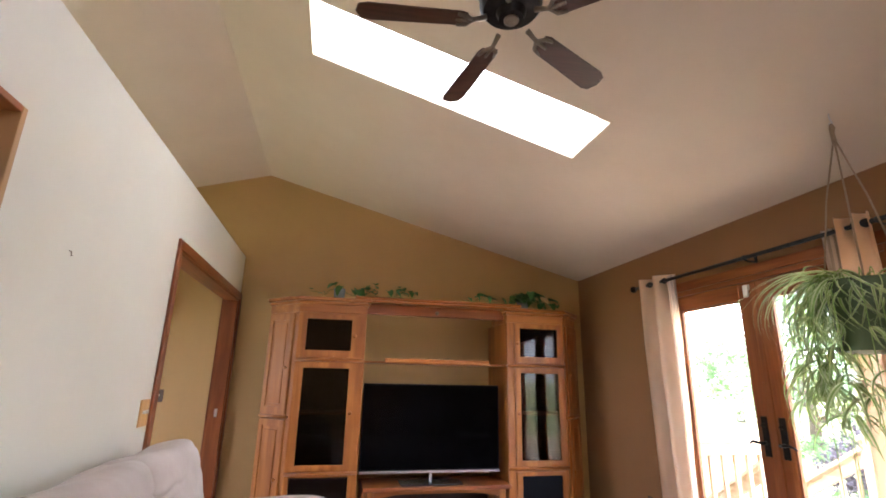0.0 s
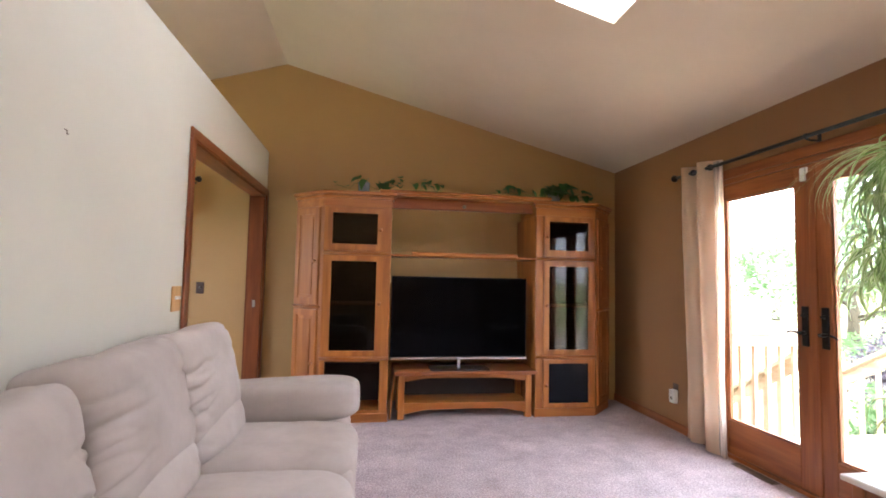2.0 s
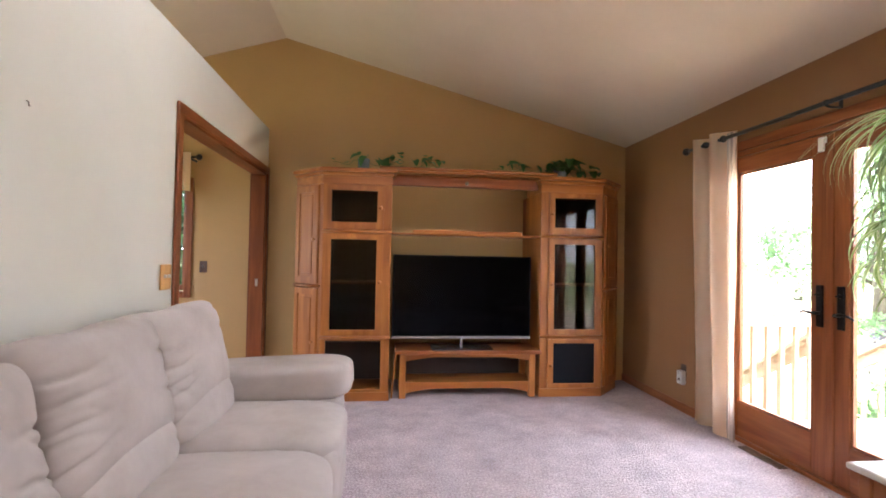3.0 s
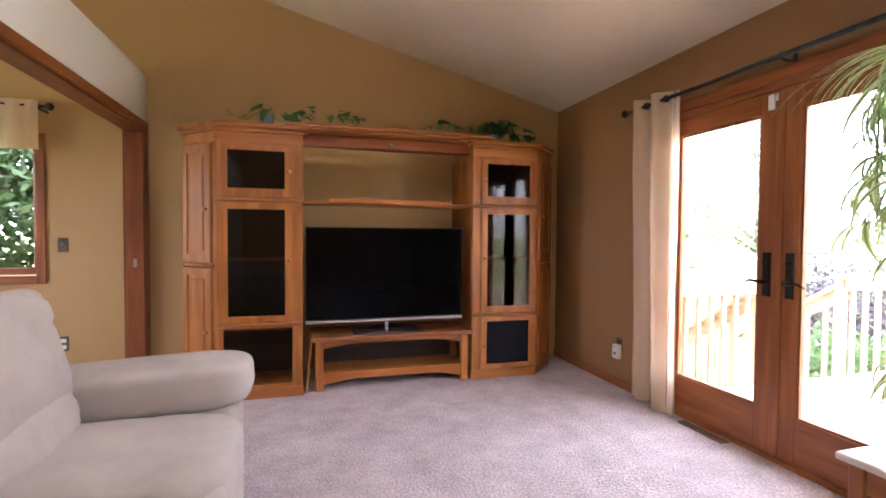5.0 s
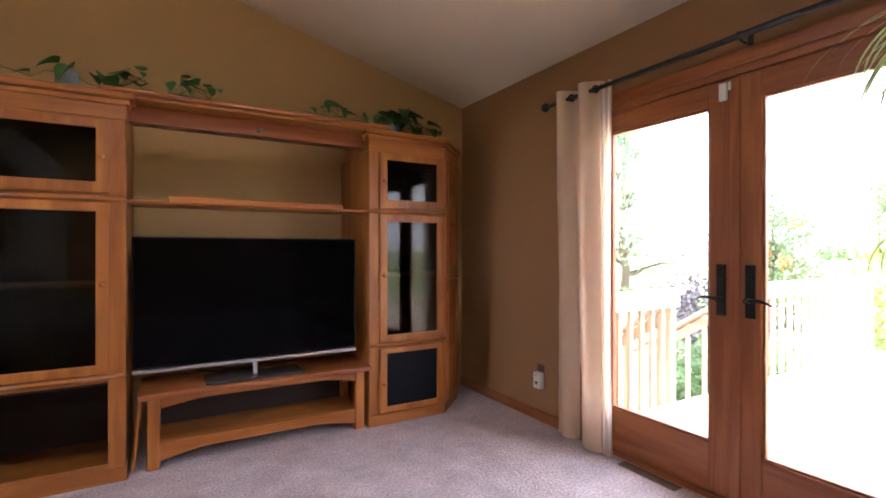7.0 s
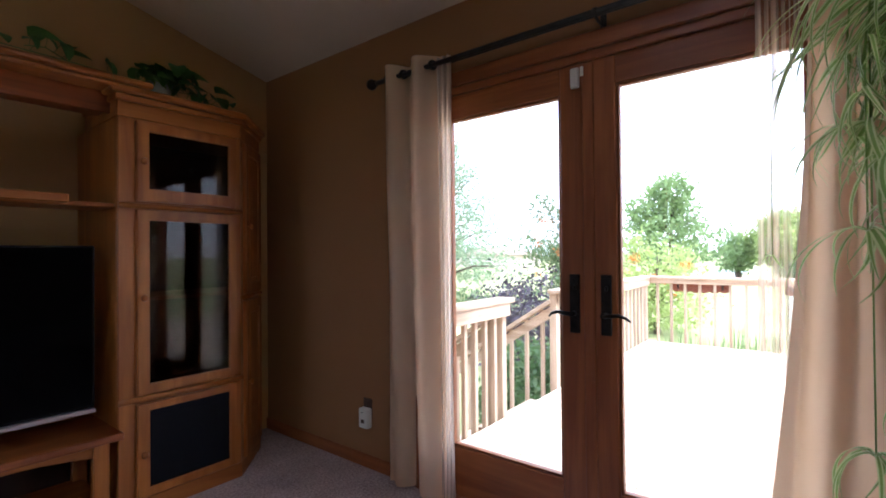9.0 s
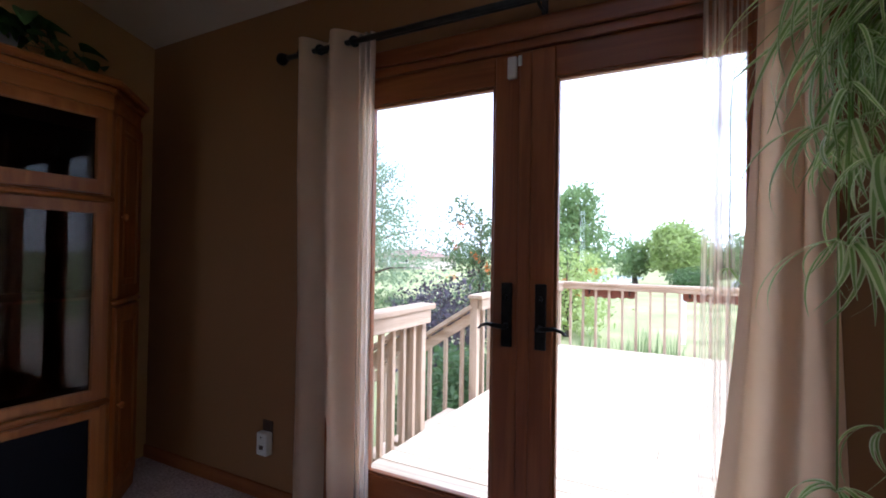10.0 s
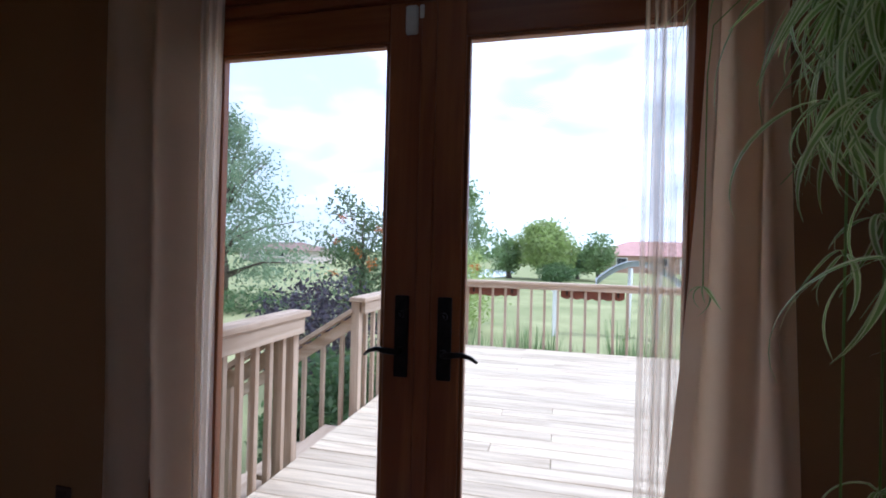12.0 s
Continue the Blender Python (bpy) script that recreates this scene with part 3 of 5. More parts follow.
def tower(name, inner, mirror, y, label, open_base):
    """A tower with an angled outer wing. inner: x of the side next to the television; mirror 1 runs to smaller x."""
    s = -mirror

    def X(d):
        return inner + s * d

    def span(a, b):
        return min(X(a), X(b)), max(X(a), X(b))

    w, wing, back = 0.585, 0.27, 0.47
    t = thing(name, (X(0.43), y + 0.25, 0), label, "cabinet", "entertainment centre")
    yb = y + back
    # carcass
    a, b = span(0.0, 0.02)
    box("side", (a, y + 0.02, 0.0), (b, yb + 0.12, 1.86), M_OAK[2], t, 0.002)
    a, b = span(w + wing - 0.02, w + wing)
    box("side", (a, y + wing + 0.01, 0.0), (b, yb, 1.86), M_OAK[2], t, 0.002)
    a, b = span(0.02, w + wing - 0.02)
    box("back", (a, yb - 0.012, 0.03), (b, yb - 0.002, 1.85), M_INSHADE, t, 0.0)

    def deck(name_, z0, z1, mat, grow=0.0, bevel=0.002, inset=0.021):
        g = grow
        o = [(X(-g if g else inset), yb - 0.013), (X(-g if g else inset), y + (inset if not g else -g)), (X(w + 0.414 * g), y + (inset if not g else -g)), (X(w + wing + g - (0 if g else inset)), y + wing - 0.414 * g + (0 if g else inset * 0.4)), (X(w + wing + g - (0 if g else inset)), yb - 0.013)]
        return prism(name_, o, z0, z1, mat, t, bevel)

    deck("base", 0.0, 0.075, M_OAK[0], 0.006)
    deck("shelf", 0.50, 0.52, M_INSHADE)
    deck("shelf", 1.44, 1.46, M_INSHADE)
    deck("shelf", 1.00, 1.015, M_OAK[0], inset=0.05)
    deck("top", 1.845, 1.862, M_OAK[0])
    deck("frieze", 1.862, 1.935, M_OAK[0], 0.004)
    deck("crown", 1.935, 1.965, M_OAK[0], 0.018, 0.006)
    deck("crown", 1.965, 2.0, M_OAK[0], 0.040, 0.008)
    # face frame
    a, b = span(0.0, 0.075)
    box("face_stile", (a, y, 0.075), (b, y + 0.02, 1.862), M_OAK[2], t, 0.003)
    a, b = span(w - 0.04, w)
    box("face_stile", (a, y, 0.075), (b, y + 0.02, 1.862), M_OAK[2], t, 0.003)
    a, b = span(0.075, w - 0.04)
    for z0, z1 in ((0.075, 0.10), (0.515, 0.565), (1.43, 1.475), (1.84, 1.862)):
        box("face_rail", (a, y + 0.001, z0), (b, y + 0.019, z1), M_OAK[0], t, 0.002)
    for zc in (0.545, 1.452):
        bm = bmesh.new()
        a, b = span(-0.002, w + 0.004)
        add_tube(bm, [(a, y - 0.010, zc), (b, y - 0.010, zc)], 0.014, 8)
        part("moulding", bm, M_OAK[0], t, "", True)
    # doors
    yd = y - 0.020
    d0, d1 = span(0.07, w - 0.03)
    g0, g1 = span(0.125, 0.512)
    kx = X(0.095)
    framed_door(t, d0, d1, 1.475, 1.848, (g0, g1, 1.535, 1.805), yd, "glass", (kx, 1.66))
    framed_door(t, d0, d1, 0.565, 1.432, (g0, g1, 0.612, 1.385), yd, "glass", (kx, 1.02))
    if not open_base:
        framed_door(t, d0, d1, 0.085, 0.522, (g0, g1, 0.125, 0.485), yd, "cloth", (kx, 0.29))
    # angled wing: built flat, then turned
    ang = -mirror * radians(45)
    ln = wing * math.sqrt(2)
    pivot = Matrix.Translation((X(w), y, 0)) @ Matrix.Rotation(ang, 4, "Z")
    # local x runs outwards
    def wb(nm, a_, b_, z0, z1, y0, y1, mat, bv=0.002):
        lo, hi = min(s * a_, s * b_), max(s * a_, s * b_)
        box(nm, (lo, y0, z0), (hi, y1, z1), mat, t, bv, m=pivot)
    wb("wing_stile", 0.0, 0.05, 0.075, 1.862, 0.0, 0.02, M_OAK[2])
    wb("wing_stile", ln - 0.03, ln, 0.075, 1.862, 0.0, 0.02, M_OAK[2])
    wb("wing_rail", 0.05, ln - 0.03, 0.075, 0.10, 0.001, 0.019, M_OAK[0])
    wb("wing_rail", 0.05, ln - 0.03, 0.96, 1.0, 0.001, 0.019, M_OAK[0])
    wb("wing_rail", 0.05, ln - 0.03, 1.83, 1.862, 0.001, 0.019, M_OAK[0])
    bm = bmesh.new()
    add_tube(bm, [(s * 0.02, -0.010, 0.98), (s * (ln - 0.005), -0.010, 0.98)], 0.013, 8)
    bmesh.ops.transform(bm, matrix=pivot, verts=bm.verts)
    part("moulding", bm, M_OAK[0], t, "", True)
    lo, hi = sorted((s * 0.045, s * (ln - 0.015)))
    gl, gh = sorted((s * 0.105, s * (ln - 0.075)))
    kx = s * 0.075
    framed_door(t, lo, hi, 1.0, 1.848, (gl, gh, 1.06, 1.79), -0.020, "wood", (kx, 1.38), pivot)
    framed_door(t, lo, hi, 0.085, 0.958, (gl, gh, 0.145, 0.90), -0.020, "wood", (kx, 0.50), pivot)
    return t


tl = tower("cabinet_tower", 1.243, 1, 5.0, "honey oak corner tower with glass doors and an open base", True)
tr = tower("cabinet_tower", 2.598, -1, 5.045, "honey oak corner tower with glass doors and a speaker-cloth door", False)

br = thing("cabinet_bridge", (1.92, 5.25, 1.86), "honey oak bridge shelf spanning above the television between the towers", "shelf", "entertainment centre")
# darker stain on underside and fascia carries the shade below the overhang
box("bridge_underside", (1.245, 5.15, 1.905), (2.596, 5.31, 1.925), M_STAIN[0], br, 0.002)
box("bridge_fascia", (1.245, 5.13, 1.885), (2.596, 5.15, 1.985), M_STAIN[0], br, 0.004, "fascia board with its shade put into a darker stain")
box("bridge_top", (1.13, 4.985, 2.002), (2.73, 5.31, 2.03), M_OAK[0], br, 0.008)
box("bridge_bed_mould", (1.245, 5.0, 1.982), (2.596, 5.30, 2.0015), M_OAK[0], br, 0.006)
box("shelf", (1.245, 5.10, 1.44), (2.596, 5.33, 1.458), M_OAK[0], br, 0.003)
box("shelf_lip", (1.245, 5.075, 1.44), (2.596, 5.098, 1.46), M_OAK[0], br, 0.004)
box("shelf_light_pelmet", (1.43, 5.05, 1.448), (2.42, 5.074, 1.486), M_OAK[0], br, 0.005)
lathe("puck_light", [(0.018, 0), (0.018, 0.006), (0.012, 0.010)], (1.92, 5.131, 1.925), M_PEWTER, br, 16, (0, -1, 0), "small pewter puck light")

# ---- television and its stand ----
M_FOOT = plain("dark_polished_metal", (0.14, 0.14, 0.15), 0.22, 0.7)
tv = thing("television", (1.895, 5.18, 0.425), "large flat television, switched off, with a silver lower edge", "television")
box("body", (1.262, 5.112, 0.535), (2.528, 5.165, 1.265), M_BLACK, tv, 0.006, segments=2)
box("screen", (1.272, 5.108, 0.548), (2.518, 5.1135, 1.256), M_SCREEN, tv, 0.0015, "glossy dark screen")
box("silver_strip", (1.262, 5.096, 0.515), (2.528, 5.14, 0.535), M_SILVER, tv, 0.004, "silver lower edge")
box("neck", (1.883, 5.125, 0.437), (1.907, 5.15, 0.516), M_SILVER, tv, 0.003)
box("foot", (1.62, 5.03, 0.4255), (2.17, 5.26, 0.437), M_FOOT, tv, 0.004, "flat dark metal foot")


def tv_stand():
    t = thing("tv_stand", (1.95, 5.2, 0), "low honey oak television stand with a shelf and arched rail", "tv stand")
    x0, x1, y0, y1 = 1.335, 2.565, 5.045, 5.42
    box("top", (x0 - 0.04, y0 - 0.055, 0.393), (x1 + 0.04, y1, 0.425), M_FIR[0], t, 0.008, "reddish polished top", segments=2)
    for x in (x0, x1 - 0.06):
        for y in (y0, y1 - 0.065):
            box("leg", (x, y, 0.0), (x + 0.06, y + 0.06, 0.394), M_OAK[2], t, 0.005)

    def arched(nm, z_mid, z_end, z_top, up):
        bm = bmesh.new()
        n = 18
        rows = []
        for k in range(n + 1):
            f = k / n
            x = x0 + 0.06 + f * (x1 - x0 - 0.12)
            bow = 4 * f * (1 - f)
            zb = z_end + (z_mid - z_end) * min(1.0, bow * 1.6)
            rows.append([bm.verts.new((x, y, z)) for y, z in ((y0 + 0.012, zb), (y0 + 0.034, zb), (y0 + 0.034, z_top), (y0 + 0.012, z_top))])
        for a, b in zip(rows, rows[1:]):
            for k in range(4):
                bm.faces.new((a[k], b[k], b[(k + 1) % 4], a[(k + 1) % 4]))
        bm.faces.new(rows[0])
        bm.faces.new(rows[-1][::-1])
        bmesh.ops.recalc_face_normals(bm, faces=bm.faces)
        part(nm, bm, M_OAK[0], t)

    # dark sheet added where the stand's inside lies in shade
    box("back", (x0 + 0.06, y1 - 0.03, 0.02), (x1 - 0.06, y1 - 0.018, 0.392), M_INSHADE, t, 0.001, "dark panel added for the shade behind the stand")
    arched("apron", 0.358, 0.325, 0.393, 1)
    arched("bottom_rail", 0.082, 0.042, 0.14, 1)
    box("shelf", (x0 + 0.02, y0 + 0.035, 0.118), (x1 - 0.02, y1 - 0.032, 0.136), M_OAK[0], t, 0.002)
    return t


tv_stand()
lb = box("loose_board", (0, 0, 0), (0.016, 0.34, 0.42), M_OAK[2], None, 0.003, m=pose(1.262, 5.06, 0.002, 0, 5, 0))
tagged(lb, "thin oak board leaning between the stand and the tower", "board")

# ---- sofa ----


def pillow(bm, centre, half, power=4.0, cuts=14, turn=None, wrinkle=0.006, sag=0.0, seed=0.0, ears=0.0, creases=()):
    """A stuffed cushion: a rounded block with soft wrinkles."""
    made = bmesh.ops.create_cube(bm, size=2.0)
    vs = made["verts"]
    bmesh.ops.subdivide_edges(bm, edges=list(bm.edges), cuts=cuts, use_grid_fill=True)
    vs = list(bm.verts)
    c = Vector(centre)
    for v in vs:
        p = v.co.copy()
        k = (abs(p.x) ** power + abs(p.y) ** power + abs(p.z) ** power) ** (1.0 / power)
        q = p / k
        o = Vector((q.x * half[0], q.y * half[1], q.z * half[2]))
        n_ = noise.noise(Vector((o.x * 5 + seed, o.y * 5, o.z * 5))) * wrinkle
        # pull lines that run in from the side seams
        edge = max(0.0, abs(q.y) - 0.45) / 0.55
        ridge = 1 - abs(noise.noise(Vector((o.x * 6 + seed, o.y * 3.5 + seed, o.z * 10))))
        n_ -= wrinkle * 1.2 * edge * max(0.0, ridge - 0.80) / 0.20
        for side, at, tilt, long in creases:
            d = 1 - side * q.y
            off = (q.z - at - tilt * d + 0.05 * noise.noise(Vector((d * 4, at * 9, seed)))) / 0.045
            n_ -= 0.017 * math.exp(-off * off) * max(0.0, 1 - d / long) * min(1.0, d / 0.10 + 0.3)
        o += q.normalized() * n_
        # seams drawn out towards the corners
        ear = (abs(q.y) * abs(q.z)) ** 2.5
        o.y *= 1 + 0.05 * abs(q.z) ** 5 + ears * ear
        o.z *= 1 + ears * ear
        o.z -= sag * (1 - q.y * q.y) * max(0.0, q.z)
        if turn is not None:
            o = turn @ o
        v.co = o + c


def soft(name, parent, centre, half, label="", **kw):
    bm = bmesh.new()
    pillow(bm, centre, half, **kw)
    return part(name, bm, M_SOFA, parent, label, True)


sofa = thing("sofa", (0.55, 2.6, 0), "beige microfibre sofa with loose pillowy back cushions, against the pale wall", "sofa")
soft("base", sofa, (0.55, 2.60, 0.19), (0.42, 1.17, 0.15), power=9, cuts=10, wrinkle=0.002)
soft("back_frame", sofa, (0.14, 2.60, 0.42), (0.10, 1.05, 0.38), power=7, cuts=10, wrinkle=0.003)
SEAT = 0.64
# (seam side, height, tilt, length) of the pulls in each back cushion
CREASES = [
    ((-1, 0.30, 0.10, 0.9), (-1, -0.05, 0.16, 0.7), (-1, -0.55, 0.35, 0.8), (1, 0.45, -0.12, 0.4), (-1, -0.38, 0.3, 0.6)),
    ((1, 0.45, -0.06, 0.5), (1, -0.30, 0.20, 0.5), (-1, 0.50, 0.05, 0.8), (-1, 0.20, 0.02, 1.0), (-1, -0.15, 0.12, 0.6), (-1, -0.6, 0.3, 0.7)),
    ((1, 0.25, 0.10, 0.6), (1, -0.35, 0.25, 0.7), (-1, 0.35, 0.1, 0.8), (-1, -0.25, 0.2, 0.6)),
]
lean = Matrix.Rotation(radians(-14), 3, "Y")
for k in range(3):
    yc = 3.475 - SEAT * (k + 0.5)
    s_ = 3.7 * k
    soft("seat_cushion", sofa, (0.66, yc, 0.385), (0.375, SEAT / 2 - 0.006, 0.105), power=4.4, wrinkle=0.006, seed=s_, sag=-0.012)
    soft("seat_front", sofa, (0.955, yc, 0.24), (0.075, SEAT / 2 - 0.006, 0.19), power=5, cuts=8, wrinkle=0.004, seed=s_ + 1)
    bc = soft("back_cushion", sofa, (0.265, yc + 0.005, 0.757 - (0.04 if k == 2 else 0.0)), (0.155, SEAT / 2 - 0.012, 0.222), power=4.2, cuts=56, turn=lean, wrinkle=0.010, seed=s_ + 5, ears=0.40, creases=CREASES[k])
    soft("lumbar_roll", sofa, (0.35, yc, 0.530), (0.13, SEAT / 2 - 0.006, 0.112), power=3.0, turn=lean, wrinkle=0.008, seed=s_ + 9)
for y0, sd in ((3.665, 2.0), (1.36, 8.0)):
    soft("arm", sofa, (0.58, y0, 0.26), (0.40, 0.155, 0.22), power=8, cuts=8, wrinkle=0.002, seed=sd)
    soft("arm_pad", sofa, (0.575, y0 + 0.005, 0.535), (0.455, 0.185, 0.105), power=5.0, wrinkle=0.0018, seed=sd + 3, turn=Matrix.Rotation(radians(-2.5), 3, "Y"))
for x in (0.2, 0.9):
    for y in (1.35, 3.66):
        lathe("foot", [(0.02, 0), (0.028, 0.05)], (x, y, 0), M_BRONZE, sofa, 10)

# ---- curtains and rod ----


def curtain_panel(name, parent, y_top, y_bot, z0, z1, folds, depth, x_mid, material, seed=0.0, x_lean=0.0, belly=0.0):
    """A hanging panel with deep grommet folds that drift and soften downwards. y_top and y_bot: (start, end)."""
    bm = bmesh.new()
    nu, nv = folds * 14, 40
    rows = []
    for j in range(nv + 1):
        f = j / nv
        z = z1 + (z0 - z1) * f
        a = y_top[0] + (y_bot[0] - y_top[0]) * f ** 1.3 + belly * math.sin(math.pi * f)
        b = y_top[1] + (y_bot[1] - y_top[1]) * f ** 1.3
        row = []
        for i in range(nu + 1):
            u = i / nu
            drift = 0.9 * noise.noise(Vector((u * 2.3 + seed, f * 0.7, 0.1 + seed)))
            ph = 2 * math.pi * folds * u + drift * 2.2 + seed
            loose = 0.35 + 0.65 * f
            fold = (1.0 - 0.45 * f) * math.sin(ph) + loose * 1.9 * noise.noise(Vector((u * folds * 0.9 + seed * 3, f * 0.55, 2.0))) + 0.22 * noise.noise(Vector((u * folds * 4 + seed, f * 1.6, 4.0)))
            crease = 0.22 * noise.noise(Vector((u * 6 + f * 5 + seed, f * 7 - u * 3, 8.0))) * loose
            x = x_mid + x_lean * f + depth * (fold + crease)
            y = a + (b - a) * u + 0.22 * depth * math.cos(ph)
            row.append(bm.verts.new((x, y, z)))
        rows.append(row)
    for r, s in zip(rows, rows[1:]):
        for i in range(nu):
            bm.faces.new((r[i], r[i + 1], s[i + 1], s[i]))
    ob = part(name, bm, material, parent, "", True)
    return ob


ROD_X, ROD_Z = 3.585, 2.13
rod = thing("curtain_rod", (ROD_X, 3.2, ROD_Z), "thin dark double curtain rod with round finials above the doors", "curtain rod")
tube("rod", [(ROD_X, 2.33, ROD_Z), (ROD_X, 4.38, ROD_Z)], 0.0125, M_IRON, rod, 12)
tube("rear_rod", [(ROD_X + 0.045, 2.36, ROD_Z + 0.012), (ROD_X + 0.045, 4.30, ROD_Z + 0.012)], 0.009, M_IRON, rod, 10)
for y, d in ((4.38, 1), (2.33, -1)):
    lathe("finial", [(0.012, 0), (0.017, 0.005), (0.017, 0.012), (0.026, 0.022), (0.03, 0.036), (0.024, 0.05), (0.008, 0.058)], (ROD_X, y, ROD_Z), M_BRONZE, rod, 16, (0, d, 0))
for y in (4.27, 3.19, 2.37):
    bm = bmesh.new()
    add_box(bm, (WX - 0.006, y - 0.012, ROD_Z - 0.06), (WX + 0.0, y + 0.012, ROD_Z + 0.03), 0.002)
    add_tube(bm, [(WX - 0.004, y, ROD_Z - 0.02), (ROD_X + 0.03, y, ROD_Z - 0.022), (ROD_X, y, ROD_Z - 0.015)], 0.006, 8)
    add_tube(bm, [(ROD_X, y - 0.008, ROD_Z), (ROD_X, y + 0.008, ROD_Z)], 0.0165, 12)
    part("bracket", bm, M_IRON, rod, "", True)

cl = thing("curtain", (ROD_X, 4.1, 0.01), "cream linen grommet curtain, gathered open beside the doors", "curtain", "curtains at the French doors")
curtain_panel("panel", cl, (3.945, 4.335), (3.93, 4.34), 0.012, 2.185, 2, 0.050, ROD_X + 0.008, M_LINEN, 1.1, 0.0)
curtain_panel("lining_edge", cl, (3.905, 3.985), (3.895, 3.975), 0.012, 2.165, 3, 0.016, ROD_X + 0.03, M_LINING, 2.2)
for y in (3.99, 4.08, 4.18, 4.29):
    lathe("grommet", [(0.024, -0.003), (0.024, 0.003), (0.016, 0.004), (0.016, -0.004)], (ROD_X, y, ROD_Z), M_IRON, cl, 16, (0.55, 1, 0))
cr = thing("curtain", (ROD_X, 2.35, 0.01), "cream linen curtain, drawn aside with a sheer leading edge", "curtain", "curtains at the French doors")
curtain_panel("panel", cr, (2.555, 2.41), (2.715, 2.33), 0.012, 2.185, 2, 0.04, ROD_X - 0.01, M_LINEN, 3.1, -0.03, -0.02)
curtain_panel("sheer_edge", cr, (2.685, 2.565), (2.69, 2.61), 0.012, 2.165, 5, 0.015, ROD_X + 0.04, M_SHEER, 5.2)
for y in (2.535, 2.48, 2.43):
    lathe("grommet", [(0.024, -0.003), (0.024, 0.003), (0.016, 0.004), (0.016, -0.004)], (ROD_X, y, ROD_Z), M_IRON, cr, 16, (0.55, 1, 0))

# ---- ceiling fan ----
M_BLADE = [wood("dark_walnut_blade", (0.035, 0.014, 0.008), (0.085, 0.035, 0.02), 0, rough=0.45, per_piece=0.1)]
FX, FY, FZ = 1.56, 2.13, 2.68
fan = thing("ceiling_fan", (FX, FY, ceiling_z(FX)), "dark bronze ceiling fan with five walnut blades on a short rod", "ceiling fan")
lathe("motor", [(0.03, -0.065), (0.05, -0.062), (0.055, -0.045), (0.06, -0.03), (0.11, -0.02), (0.125, 0.0), (0.128, 0.05), (0.115, 0.085), (0.06, 0.11), (0.02, 0.12)], (FX, FY, FZ + 0.075), M_BRONZE, fan, 32)
lathe("cap", [(0.004, -0.082), (0.022, -0.08), (0.03, -0.072), (0.03, -0.06)], (FX, FY, FZ + 0.075), M_PEWTER, fan, 20, label="pewter end cap")
lathe("downrod", [(0.013, 0), (0.013, 0.26)], (FX, FY, FZ + 0.17), M_BRONZE, fan, 12)
lathe("canopy", [(0.03, 0), (0.06, 0.02), (0.07, 0.06), (0.07, 0.10)], (FX, FY, ceiling_z(FX) - 0.075), M_BRONZE, fan, 24)
for k in range(5):
    a = radians(28 + 72 * k)
    mt = Matrix.Translation((FX, FY, FZ)) @ Matrix.Rotation(a, 4, "Z")
    bm = bmesh.new()
    out = [(0.175, -0.036), (0.20, -0.046), (0.56, -0.056), (0.595, -0.044), (0.61, 0.0), (0.595, 0.044), (0.56, 0.056), (0.20, 0.046), (0.175, 0.036)]
    lo = [bm.verts.new((x, y, -0.003 - 0.2 * y)) for x, y in out]
    hi = [bm.verts.new((x, y, 0.003 - 0.2 * y)) for x, y in out]
    bm.faces.new(lo[::-1])
    bm.faces.new(hi)
    for i in range(len(out)):
        j = (i + 1) % len(out)
        bm.faces.new((lo[i], lo[j], hi[j], hi[i]))
    bmesh.ops.transform(bm, matrix=mt, verts=bm.verts)
    bl = part("blade", bm, M_BLADE, fan)
    bm = bmesh.new()
    add_tube(bm, [(0.10, 0, 0.015), (0.14, 0, 0.0), (0.17, 0, -0.008)], [0.012, 0.009, 0.012], 8)
    for sgn in (-1, 1):
        add_tube(bm, [(0.155, 0, -0.006), (0.18, sgn * 0.03, -0.009 - 0.006 * sgn), (0.215, sgn * 0.038, -0.009 - 0.0076 * sgn)], [0.008, 0.009, 0.006], 8)
    add_tube(bm, [(0.155, 0, -0.006), (0.22, 0, -0.009)], [0.009, 0.006], 8)
    bmesh.ops.transform(bm, matrix=mt, verts=bm.verts)
    part("blade_iron", bm, M_PEWTER, bl, "pewter blade bracket", True)

# ---- spider plant in a hanging pot ----
M_SPIDER = leaf_material("spider_leaf_green", (0.20, 0.31, 0.08), (0.33, 0.47, 0.17), 0.42)
M_SPIDER_PALE = leaf_material("spider_leaf_cream_edge", (0.55, 0.60, 0.36), (0.72, 0.76, 0.52), 0.42)
M_POT = surface("green_plastic_pot", (0.085, 0.13, 0.055), (0.11, 0.165, 0.075), scale=6, rough=0.45)
M_ROPE = surface("jute_cord", (0.30, 0.22, 0.14), (0.45, 0.35, 0.24), scale=120, rough=0.95, bump=0.6, fine=300)
M_SOIL = surface("potting_soil", (0.02, 0.013, 0.009), (0.05, 0.035, 0.025), scale=60, rough=1.0, bump=1.0, fine=120, depth=0.01)
HX, HY, HZ = 3.2, 2.22, 1.755


